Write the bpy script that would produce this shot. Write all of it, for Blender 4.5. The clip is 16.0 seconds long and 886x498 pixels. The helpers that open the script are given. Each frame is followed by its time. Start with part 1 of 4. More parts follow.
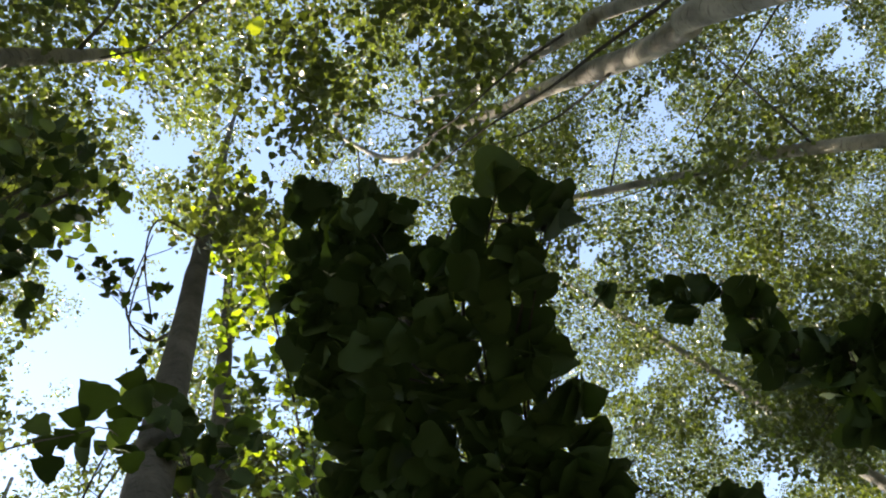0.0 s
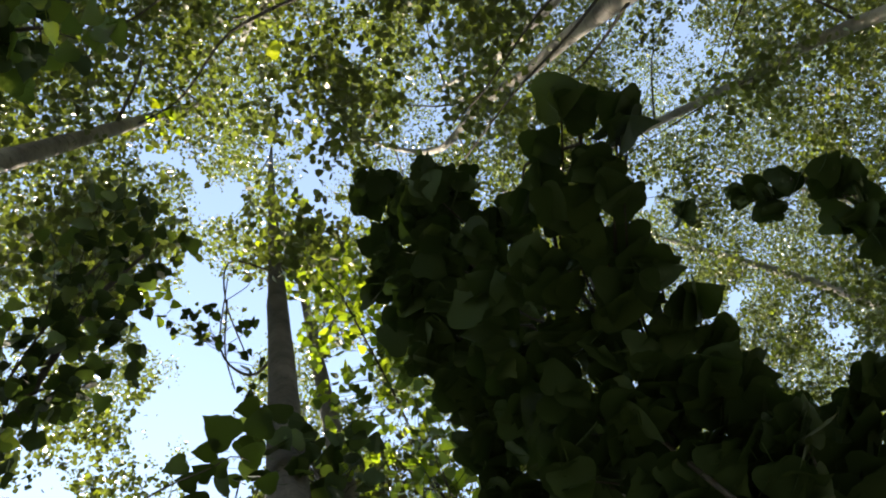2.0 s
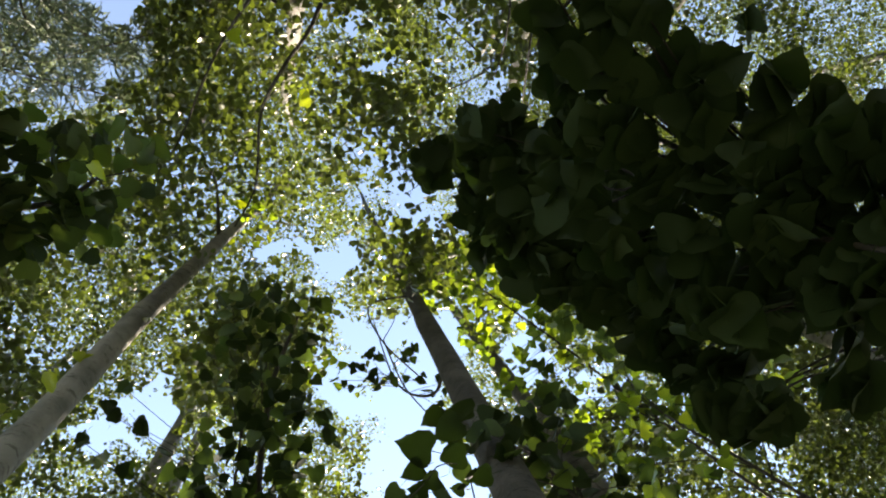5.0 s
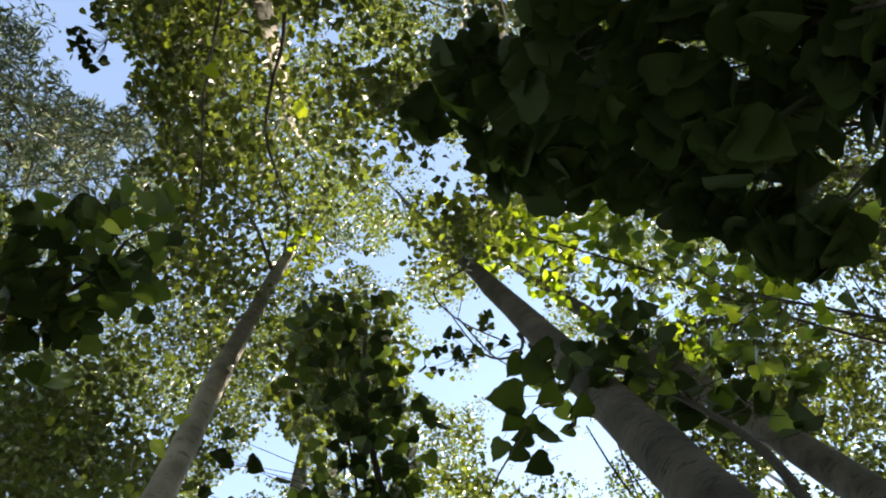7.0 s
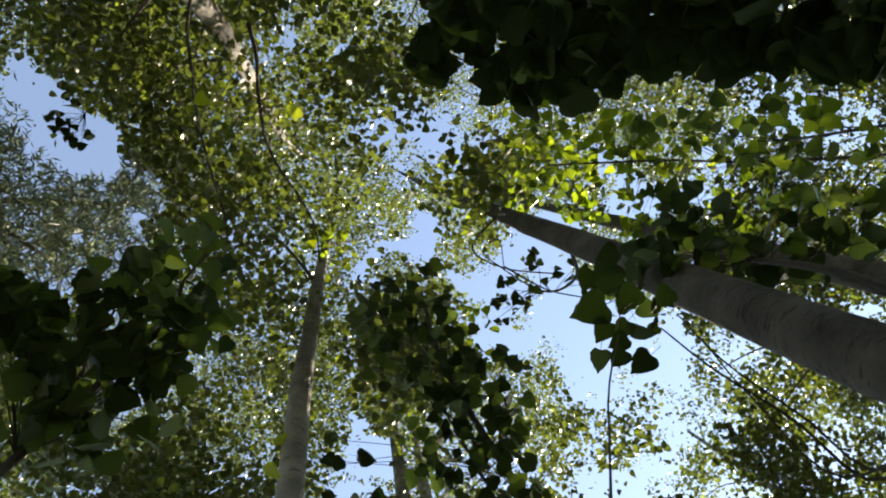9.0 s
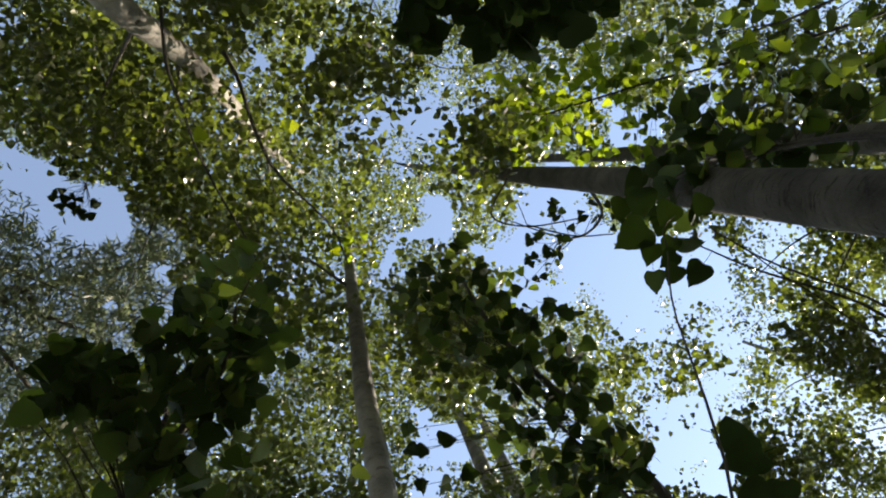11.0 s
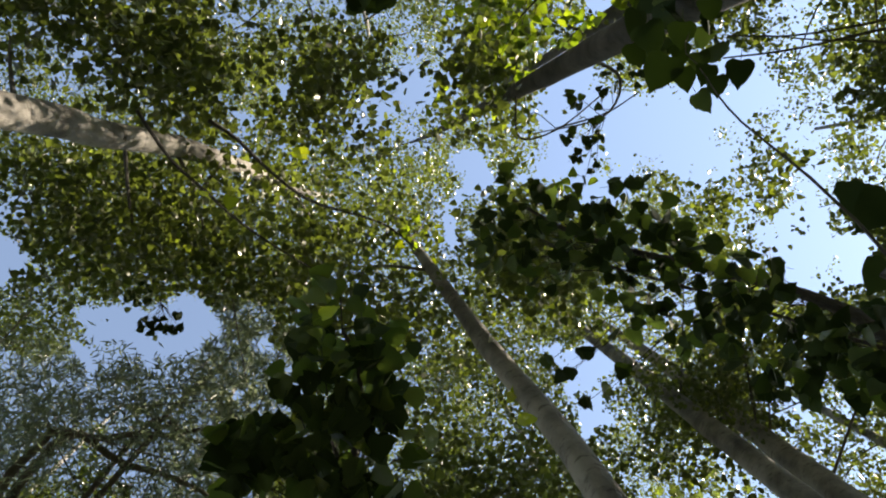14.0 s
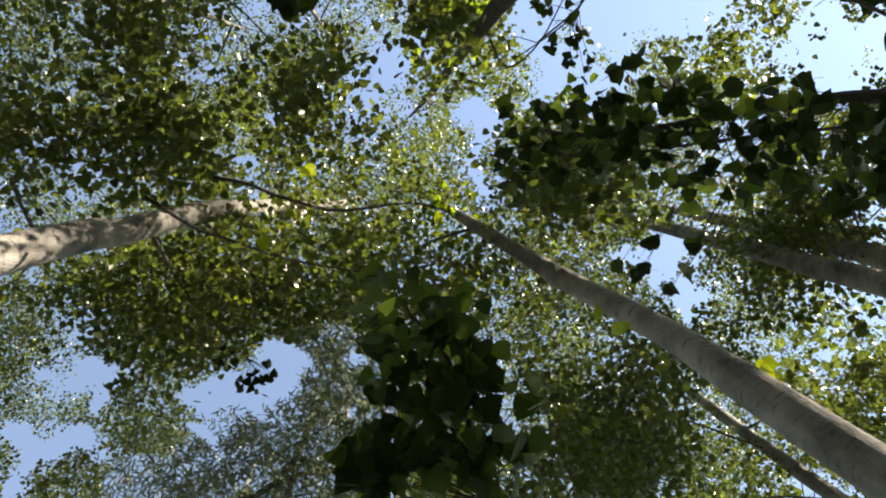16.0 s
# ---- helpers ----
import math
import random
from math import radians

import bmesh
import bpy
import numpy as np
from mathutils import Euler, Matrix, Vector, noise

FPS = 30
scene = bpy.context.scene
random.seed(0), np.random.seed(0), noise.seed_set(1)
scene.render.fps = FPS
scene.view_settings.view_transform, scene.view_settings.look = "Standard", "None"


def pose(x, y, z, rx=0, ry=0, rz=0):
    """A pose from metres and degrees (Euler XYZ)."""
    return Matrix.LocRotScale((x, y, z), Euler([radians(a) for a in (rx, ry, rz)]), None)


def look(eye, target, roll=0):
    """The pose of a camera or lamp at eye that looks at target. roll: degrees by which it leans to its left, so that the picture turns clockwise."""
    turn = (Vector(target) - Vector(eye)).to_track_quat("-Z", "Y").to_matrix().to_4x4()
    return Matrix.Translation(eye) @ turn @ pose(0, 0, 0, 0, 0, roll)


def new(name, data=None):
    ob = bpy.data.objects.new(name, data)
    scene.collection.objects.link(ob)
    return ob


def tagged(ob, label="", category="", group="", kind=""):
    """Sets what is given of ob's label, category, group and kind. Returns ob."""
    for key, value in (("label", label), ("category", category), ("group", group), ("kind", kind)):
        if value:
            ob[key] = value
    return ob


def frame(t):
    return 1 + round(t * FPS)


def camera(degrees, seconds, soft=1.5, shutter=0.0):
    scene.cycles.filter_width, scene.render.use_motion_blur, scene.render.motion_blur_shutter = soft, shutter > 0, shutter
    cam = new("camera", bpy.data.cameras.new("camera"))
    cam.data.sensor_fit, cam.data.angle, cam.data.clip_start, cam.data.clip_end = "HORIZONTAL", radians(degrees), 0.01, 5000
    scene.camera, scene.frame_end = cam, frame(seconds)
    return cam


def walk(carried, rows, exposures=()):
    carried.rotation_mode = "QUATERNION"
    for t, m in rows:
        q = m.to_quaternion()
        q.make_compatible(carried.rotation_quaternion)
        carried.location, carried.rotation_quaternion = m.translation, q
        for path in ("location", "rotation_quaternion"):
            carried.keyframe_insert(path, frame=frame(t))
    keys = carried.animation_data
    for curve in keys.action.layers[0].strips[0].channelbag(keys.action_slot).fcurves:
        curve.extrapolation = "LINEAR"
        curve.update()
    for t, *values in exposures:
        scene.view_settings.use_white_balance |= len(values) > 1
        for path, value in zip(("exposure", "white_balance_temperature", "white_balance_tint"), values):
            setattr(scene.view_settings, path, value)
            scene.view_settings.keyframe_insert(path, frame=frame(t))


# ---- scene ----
cam = camera(66.0, 16.0, soft=2.0)
PATH = [
    (0.0, pose(-0.013, -0.205, 1.480, 163.40, 15.75, -18.73)),
    (0.5, pose(-0.049, -0.201, 1.480, 164.55, 16.03, -14.79)),
    (1.0, pose(-0.069, -0.188, 1.472, 164.96, 15.92, -11.68)),
    (1.5, pose(-0.071, -0.169, 1.474, 165.58, 15.73, -7.84)),
    (2.0, pose(-0.044, -0.145, 1.475, 166.49, 14.66, -3.22)),
    (2.5, pose(-0.014, -0.135, 1.472, 167.42, 12.80, 2.00)),
    (3.0, pose(-0.009, -0.115, 1.474, 168.52, 11.82, 7.12)),
    (3.5, pose(0.011, -0.095, 1.473, 169.70, 11.30, 12.46)),
    (4.0, pose(0.016, -0.084, 1.476, 170.39, 10.77, 16.94)),
    (6.5, pose(0.024, 0.032, 1.501, 172.70, 7.56, 40.52)),
    (7.0, pose(0.028, 0.055, 1.500, 172.76, 7.19, 45.39)),
    (7.5, pose(0.006, 0.058, 1.496, 172.28, 6.99, 51.03)),
    (8.0, pose(-0.029, 0.044, 1.497, 172.28, 7.32, 56.11)),
    (8.5, pose(-0.057, 0.034, 1.502, 172.52, 7.67, 60.28)),
    (9.0, pose(-0.076, 0.025, 1.503, 172.67, 7.78, 63.88)),
    (11.5, pose(-0.150, -0.049, 1.496, 173.50, 8.49, 82.77)),
    (12.0, pose(-0.175, -0.082, 1.498, 173.93, 8.71, 86.86)),
    (12.5, pose(-0.189, -0.099, 1.499, 174.22, 8.71, 90.92)),
    (13.0, pose(-0.191, -0.078, 1.499, 174.51, 8.39, 96.45)),
    (13.5, pose(-0.183, -0.059, 1.499, 174.05, 7.27, 101.40)),
    (14.0, pose(-0.180, -0.042, 1.494, 173.87, 6.40, 107.95)),
    (14.5, pose(-0.191, -0.025, 1.490, 173.78, 5.92, 114.97)),
    (15.0, pose(-0.199, -0.017, 1.501, 173.53, 5.45, 120.31)),
    (15.5, pose(-0.203, -0.012, 1.503, 173.37, 5.05, 125.91)),
    (16.0, pose(-0.203, -0.012, 1.503, 172.99, 4.90, 131.42)),
]
walk(cam, PATH, exposures=[(0.0, 2.46, 7700, 14), (2.0, 2.32, 7700, 14), (4.0, 2.36, 7700, 14), (7.0, 2.34, 7700, 14), (9.0, 1.94, 7700, 14), (12.0, 1.80, 7700, 14), (14.0, 1.80, 7700, 14), (16.0, 1.96, 7700, 14)])

# ---- sky and sun ----
SUN_AZ, SUN_EL = radians(106), radians(35)
world = bpy.data.worlds.new("sky")
scene.world = world
world.use_nodes = True
wn = world.node_tree
sky = wn.nodes.new("ShaderNodeTexSky")
sky.sky_type, sky.sun_disc = "NISHITA", False
sky.sun_elevation, sky.sun_rotation = SUN_EL, math.pi / 2 - SUN_AZ
sky.air_density, sky.dust_density, sky.ozone_density = 1.0, 0.04, 0.25
back = wn.nodes["Background"]
back.inputs["Strength"].default_value = 0.115
wn.links.new(sky.outputs["Color"], back.inputs["Color"])

sun = new("sun", bpy.data.lights.new("sun", "SUN"))
sun.data.energy, sun.data.angle, sun.data.color = 5.0, radians(0.6), (1.0, 0.95, 0.84)
sun_dir = Vector((math.cos(SUN_AZ) * math.cos(SUN_EL), math.sin(SUN_AZ) * math.cos(SUN_EL), math.sin(SUN_EL)))
sun.matrix_world = look(sun_dir * 60, (0, 0, 0))


# ---- materials ----
def material(name):
    m = bpy.data.materials.new(name)
    m.use_nodes = True
    nt = m.node_tree
    nt.nodes.clear()
    return m, nt, nt.nodes.new("ShaderNodeOutputMaterial")


def ramp(nt, stops):
    r = nt.nodes.new("ShaderNodeValToRGB")
    el = r.color_ramp.elements
    while len(el) < len(stops):
        el.new(0.5)
    for e, (p, c) in zip(el, stops):
        e.position, e.color = p, (*c, 1)
    return r


def noise_tex(nt, scale, detail=4.0, rough=0.55, vector=None):
    n = nt.nodes.new("ShaderNodeTexNoise")
    n.inputs["Scale"].default_value, n.inputs["Detail"].default_value, n.inputs["Roughness"].default_value = scale, detail, rough
    if vector:
        nt.links.new(vector, n.inputs["Vector"])
    return n


def leaf_material(name, single, stops, through_tint, share=0.42, gloss=0.38):
    """A thin leaf: a satin upper skin over a body that lets light through."""
    m, nt, out = material(name)
    if single:
        pick = nt.nodes.new("ShaderNodeObjectInfo").outputs["Random"]
    else:
        pick = nt.nodes.new("ShaderNodeNewGeometry").outputs["Random Per Island"]
    col = ramp(nt, stops)
    nt.links.new(pick, col.inputs["Fac"])
    tc = nt.nodes.new("ShaderNodeTexCoord")
    fine = noise_tex(nt, 60, 3, 0.6, tc.outputs["Object"])
    mix = nt.nodes.new("ShaderNodeMix")
    mix.data_type, mix.blend_type = "RGBA", "MULTIPLY"
    mix.inputs["Factor"].default_value = 0.6
    grain = ramp(nt, [(0.3, (0.6, 0.62, 0.55)), (0.7, (1.1, 1.1, 1.05))])
    nt.links.new(fine.outputs["Fac"], grain.inputs["Fac"])
    nt.links.new(col.outputs["Color"], mix.inputs["A"])
    nt.links.new(grain.outputs["Color"], mix.inputs["B"])
    skin = nt.nodes.new("ShaderNodeBsdfPrincipled")
    skin.inputs["Roughness"].default_value = gloss
    skin.inputs["Specular IOR Level"].default_value = 0.5 if gloss < 0.5 else 0.25
    nt.links.new(mix.outputs["Result"], skin.inputs["Base Color"])
    body = nt.nodes.new("ShaderNodeBsdfTranslucent")
    warm = nt.nodes.new("ShaderNodeMix")
    warm.data_type, warm.blend_type = "RGBA", "MULTIPLY"
    warm.inputs["Factor"].default_value = 1.0
    warm.inputs["B"].default_value = (*through_tint, 1)
    nt.links.new(mix.outputs["Result"], warm.inputs["A"])
    nt.links.new(warm.outputs["Result"], body.inputs["Color"])
    both = nt.nodes.new("ShaderNodeMixShader")
    both.inputs["Fac"].default_value = share
    nt.links.new(skin.outputs[0], both.inputs[1])
    nt.links.new(body.outputs[0], both.inputs[2])
    nt.links.new(both.outputs[0], out.inputs["Surface"])
    return m


GREENS = [(0.0, (0.048, 0.055, 0.029)), (0.5, (0.069, 0.079, 0.038)), (0.9, (0.096, 0.109, 0.046)), (0.98, (0.135, 0.155, 0.048)), (1.0, (0.185, 0.205, 0.052))]
leaf_crown = leaf_material("poplar_leaf_crown", False, GREENS, (1.85, 2.15, 0.68), 0.42, 0.3)
# same poplar leaf with shade put into the colour: deep, then lighter
leaf_single = leaf_material("poplar_leaf_in_shade", True, [(0.0, (0.024, 0.044, 0.015)), (0.6, (0.030, 0.053, 0.018)), (1.0, (0.040, 0.064, 0.020))], (1.3, 1.5, 0.5), 0.1, 0.8)
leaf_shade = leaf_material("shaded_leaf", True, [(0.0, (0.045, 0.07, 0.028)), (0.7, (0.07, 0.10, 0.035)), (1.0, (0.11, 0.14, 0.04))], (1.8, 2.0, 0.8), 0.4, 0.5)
# lighter lime copy of the poplar leaf: sunlight put into the colour
leaf_sunlit = leaf_material("sunlit_leaf", True, [(0.0, (0.12, 0.18, 0.03)), (1.0, (0.2, 0.25, 0.04))], (1.7, 1.8, 0.6), 0.5)
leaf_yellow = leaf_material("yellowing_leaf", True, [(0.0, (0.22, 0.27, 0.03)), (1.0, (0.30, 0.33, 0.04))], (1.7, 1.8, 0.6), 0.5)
leaf_willow = leaf_material("willow_leaf", False, [(0.0, (0.065, 0.082, 0.062)), (0.6, (0.1, 0.122, 0.095)), (1.0, (0.17, 0.195, 0.16))], (2.0, 2.1, 1.5), 0.5)


def bark_material(name, dark, pale, scale, scars):
    m, nt, out = material(name)
    tc = nt.nodes.new("ShaderNodeTexCoord")
    mp = nt.nodes.new("ShaderNodeMapping")
    mp.inputs["Scale"].default_value = (1, 1, 0.35)
    nt.links.new(tc.outputs["Object"], mp.inputs["Vector"])
    big = noise_tex(nt, 2.2 * scale, 5, 0.6, tc.outputs["Object"])
    col = ramp(nt, [(0.3, dark), (0.62, pale)])
    nt.links.new(big.outputs["Fac"], col.inputs["Fac"])
    ring_map = nt.nodes.new("ShaderNodeMapping")
    ring_map.inputs["Scale"].default_value = (2.2, 2.2, 9)
    nt.links.new(tc.outputs["Object"], ring_map.inputs["Vector"])
    rings = noise_tex(nt, 3.0 * scale, 4, 0.65, ring_map.outputs["Vector"])
    scar = ramp(nt, [(0.34, (0.18, 0.16, 0.13)), (0.44, (1, 1, 1))])
    nt.links.new(rings.outputs["Fac"], scar.inputs["Fac"])
    mix = nt.nodes.new("ShaderNodeMix")
    mix.data_type, mix.blend_type = "RGBA", "MULTIPLY"
    mix.inputs["Factor"].default_value = scars
    nt.links.new(col.outputs["Color"], mix.inputs["A"])
    nt.links.new(scar.outputs["Color"], mix.inputs["B"])
    fine = noise_tex(nt, 55 * scale, 4, 0.6, mp.outputs["Vector"])
    bump = nt.nodes.new("ShaderNodeBump")
    bump.inputs["Strength"].default_value, bump.inputs["Distance"].default_value = 0.7, 0.015
    nt.links.new(fine.outputs["Fac"], bump.inputs["Height"])
    b = nt.nodes.new("ShaderNodeBsdfPrincipled")
    b.inputs["Roughness"].default_value = 0.85
    nt.links.new(mix.outputs["Result"], b.inputs["Base Color"])
    nt.links.new(bump.outputs["Normal"], b.inputs["Normal"])
    nt.links.new(b.outputs[0], out.inputs["Surface"])
    return m


bark_pale = bark_material("pale_poplar_bark", (0.06, 0.055, 0.05), (0.27, 0.255, 0.23), 1.6, 0.65)
# darker copy of the poplar bark, trunk shade put into its colour
bark_brown = bark_material("shaded_poplar_bark", (0.018, 0.016, 0.013), (0.088, 0.080, 0.070), 2.4, 0.85)
bark_dark = bark_material("dark_twig_bark", (0.016, 0.013, 0.010), (0.04, 0.034, 0.027), 4.0, 0.3)
bark_willow = bark_material("willow_bark", (0.05, 0.042, 0.034), (0.12, 0.10, 0.08), 1.5, 0.5)
bark_bough = bark_material("sapling_bark", (0.025, 0.02, 0.016), (0.05, 0.042, 0.034), 2.0, 0.5)

ground_mat, gnt, gout = material("leaf_litter_soil")
gtc = gnt.nodes.new("ShaderNodeTexCoord")
g1 = noise_tex(gnt, 0.7, 6, 0.6, gtc.outputs["Object"])
g2 = noise_tex(gnt, 18, 5, 0.7, gtc.outputs["Object"])
gc = ramp(gnt, [(0.3, (0.03, 0.028, 0.016)), (0.5, (0.05, 0.062, 0.025)), (0.75, (0.045, 0.075, 0.025))])
gnt.links.new(g1.outputs["Fac"], gc.inputs["Fac"])
gm = gnt.nodes.new("ShaderNodeMix")
gm.data_type, gm.blend_type = "RGBA", "MULTIPLY"
gm.inputs["Factor"].default_value = 0.7
gnt.links.new(gc.outputs["Color"], gm.inputs["A"])
gnt.links.new(g2.outputs["Color"], gm.inputs["B"])
gb = gnt.nodes.new("ShaderNodeBsdfPrincipled")
gb.inputs["Roughness"].default_value = 0.95
gnt.links.new(gm.outputs["Result"], gb.inputs["Base Color"])
gbump = gnt.nodes.new("ShaderNodeBump")
gbump.inputs["Strength"].default_value, gbump.inputs["Distance"].default_value = 0.8, 0.03
gnt.links.new(g2.outputs["Fac"], gbump.inputs["Height"])
gnt.links.new(gbump.outputs["Normal"], gb.inputs["Normal"])
gnt.links.new(gb.outputs[0], gout.inputs["Surface"])


# ---- builders ----
def mesh_from(name, verts, faces, mat, smooth=True):
    me = bpy.data.meshes.new(name)
    me.from_pydata([tuple(v) for v in verts], [], faces)
    me.materials.append(mat)
    if smooth:
        me.shade_smooth()
    return me


def part(name, me, parent, label=""):
    """A mesh object under a thing or a part; the mesh is in the world's metres."""
    ob = new(name, me)
    ob.parent = parent
    ob.matrix_parent_inverse = parent.matrix_world.inverted()
    return tagged(ob, label) if label else ob


def spline(points, n):
    """Points evenly along a smooth curve through the given ones."""
    p = np.array(points, float)
    p = np.vstack([2 * p[0] - p[1], p, 2 * p[-1] - p[-2]])
    out = []
    segs = len(p) - 3
    for i in range(n):
        s = i / (n - 1) * segs
        k = min(int(s), segs - 1)
        t = s - k
        a, b, c, d = p[k:k + 4]
        out.append(0.5 * (2 * b + (c - a) * t + (2 * a - 5 * b + 4 * c - d) * t * t + (3 * b - a - 3 * c + d) * t ** 3))
    return np.array(out)


def tube(points, r0, r1, n=12, sides=8, knobs=0.0, seed=0):
    """Vertices and faces of a tapered, slightly uneven stem along a curve."""
    rng = random.Random(seed)
    line = spline(points, n)
    verts, faces = [], []
    side = Vector((1, 0.3, 0.1))
    bumps = [(rng.uniform(0, n), rng.uniform(0, 2 * math.pi)) for _ in range(max(2, n // 4))]
    for i, c in enumerate(line):
        t = i / (n - 1)
        a = Vector(line[min(i + 1, n - 1)] - line[max(i - 1, 0)]).normalized()
        side = (side - a * side.dot(a)).normalized()
        other = a.cross(side)
        r = np.interp(t * (len(points) - 1), range(len(points)), r0) if isinstance(r0, tuple) else r0 + (r1 - r0) * t
        for j in range(sides):
            w = 2 * math.pi * j / sides
            k = 1 + knobs * 0.35 * noise.noise((c[0] * 3 + math.cos(w), c[1] * 3 + math.sin(w), c[2] * 3))
            for bi, bw in bumps:
                k += knobs * 0.9 * math.exp(-((i - bi) * 1.2) ** 2 - (2 * math.sin((w - bw) / 2)) ** 2 * 3)
            verts.append(Vector(c) + (side * math.cos(w) + other * math.sin(w)) * r * k)
    for i in range(n - 1):
        for j in range(sides):
            j2 = (j + 1) % sides
            faces.append((i * sides + j, i * sides + j2, (i + 1) * sides + j2, (i + 1) * sides + j))
    faces.append(tuple(range(sides))[::-1])
    faces.append(tuple((n - 1) * sides + j for j in range(sides)))
    return verts, faces


def stem(name, points, r0, r1, mat, parent, n=12, sides=8, knobs=0.0, seed=0, label=""):
    v, f = tube(points, r0, r1, n, sides, knobs, seed)
    return part(name, mesh_from(name, v, f, mat), parent, label)


POPLAR_HALF = np.array([(0, 0), (0.28, -0.07), (0.49, 0.08), (0.49, 0.34), (0.32, 0.66), (0.13, 0.88), (0, 1.0)])


def leaf_mesh(name, size, curl, fold, mat, rng, notch=0.03):
    """One poplar leaf: toothed heart outline, folded along the midrib, with its stalk. Stalk foot at the origin."""
    right = [(0, 0)]
    for (x0, y0), (x1, y1) in zip(POPLAR_HALF[:-1], POPLAR_HALF[1:]):
        for k in (0.5, 1.0):
            x, y = x0 + (x1 - x0) * k, y0 + (y1 - y0) * k
            bulge = 0.03 if k == 0.5 else -notch * 0.3
            right.append((max(0, x + bulge * (1 if y < 0.9 else 0) + rng.uniform(-0.015, 0.015)), y))
    right[-1] = (rng.uniform(-0.03, 0.03), 1.05)
    lift = lambda x, y: fold * abs(x) - curl * y * y + 0.04 * math.sin(7 * y + 3 * x)
    verts = [(0, y, lift(0, y)) for y in np.linspace(0, 1.0, 5)]
    mid = list(range(5))
    verts[4] = (right[-1][0], right[-1][1], lift(0, 1.05))
    faces = []
    for s in (1, -1):
        base = len(verts)
        inner = right[1:-1]
        for x, y in inner:
            verts.append((s * x * (1 + rng.uniform(-0.05, 0.05)), y, lift(x, y)))
        ids = [0] + list(range(base, base + len(inner))) + [4]
        m = 0
        for a, b in zip(ids[:-1], ids[1:]):
            yb = verts[b][1]
            near = min(4, max(m, int(round(yb * 4))))
            poly = [mid[m], a, b] if a != mid[m] else None
            if poly and len(set(poly)) == 3:
                faces.append(tuple(poly if s > 0 else poly[::-1]))
            while m < near and b != 4:
                faces.append((mid[m], b, mid[m + 1]) if s > 0 else (mid[m + 1], b, mid[m]))
                m += 1
            if b == 4:
                while m < 3:
                    faces.append((mid[m], a, mid[m + 1]) if s > 0 else (mid[m + 1], a, mid[m]))
                    m += 1
    k = len(verts)
    verts += [(-0.012, 0, 0), (0.012, 0, 0), (0.010, -0.5, 0.08), (-0.010, -0.5, 0.08)]
    faces.append((k, k + 1, k + 2, k + 3))
    verts = [(x * size, (y - 0.45) * size, z * size) for x, y, z in verts]
    return mesh_from(name, verts, faces, mat)


leaf_rng = random.Random(11)
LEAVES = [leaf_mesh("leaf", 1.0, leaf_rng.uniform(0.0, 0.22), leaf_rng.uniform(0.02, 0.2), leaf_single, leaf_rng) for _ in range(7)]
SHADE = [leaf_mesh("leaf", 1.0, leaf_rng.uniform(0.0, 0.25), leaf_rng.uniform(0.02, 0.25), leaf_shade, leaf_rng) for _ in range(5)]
SUNLIT = [leaf_mesh("leaf", 1.0, 0.15, 0.2, leaf_sunlit, leaf_rng) for _ in range(3)]
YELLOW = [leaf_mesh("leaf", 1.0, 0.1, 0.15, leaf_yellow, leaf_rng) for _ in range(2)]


def turn_from(normal, along):
    z = normal.normalized()
    y = (along - z * along.dot(z)).normalized()
    x = y.cross(z)
    return Matrix((x, y, z)).transposed().to_4x4()


def put_leaf(parent, place, size, rng, up=1.2, droop=0.5, kinds=None):
    ob = new("leaf", rng.choice(kinds or LEAVES))
    n = Vector((rng.gauss(0, 1), rng.gauss(0, 1), rng.gauss(0, 1) * 0.5 + up))
    d = Vector((rng.gauss(0, 1), rng.gauss(0, 1), -droop))
    ob.parent = parent
    ob.matrix_parent_inverse = parent.matrix_world.inverted()
    s = size * rng.uniform(0.75, 1.15)
    ob.matrix_basis = Matrix.Translation(place) @ turn_from(n, d) @ Matrix.Scale(s, 4)
    return ob


def thing(name, at, label, category, group=""):
    e = new(name)
    e.empty_display_size = 0.2
    e.location = at
    bpy.context.view_layer.update()
    return tagged(e, label, category, group)


def inside(u, v, outline):
    odd = False
    for (a, b), (c, d) in zip(outline, outline[1:] + outline[:1]):
        if (b > v) != (d > v) and u < (c - a) * (v - b) / (d - b) + a:
            odd = not odd
    return odd


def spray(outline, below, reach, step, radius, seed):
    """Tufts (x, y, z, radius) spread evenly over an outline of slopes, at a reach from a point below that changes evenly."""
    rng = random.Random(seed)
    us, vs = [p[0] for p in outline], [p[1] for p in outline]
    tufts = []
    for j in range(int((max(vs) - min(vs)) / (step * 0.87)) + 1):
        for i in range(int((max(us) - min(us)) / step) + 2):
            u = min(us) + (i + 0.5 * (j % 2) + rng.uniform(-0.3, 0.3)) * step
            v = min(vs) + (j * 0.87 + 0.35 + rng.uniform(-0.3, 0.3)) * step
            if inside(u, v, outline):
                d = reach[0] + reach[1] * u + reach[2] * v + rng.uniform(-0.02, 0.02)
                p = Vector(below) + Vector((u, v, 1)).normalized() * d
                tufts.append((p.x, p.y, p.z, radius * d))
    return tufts


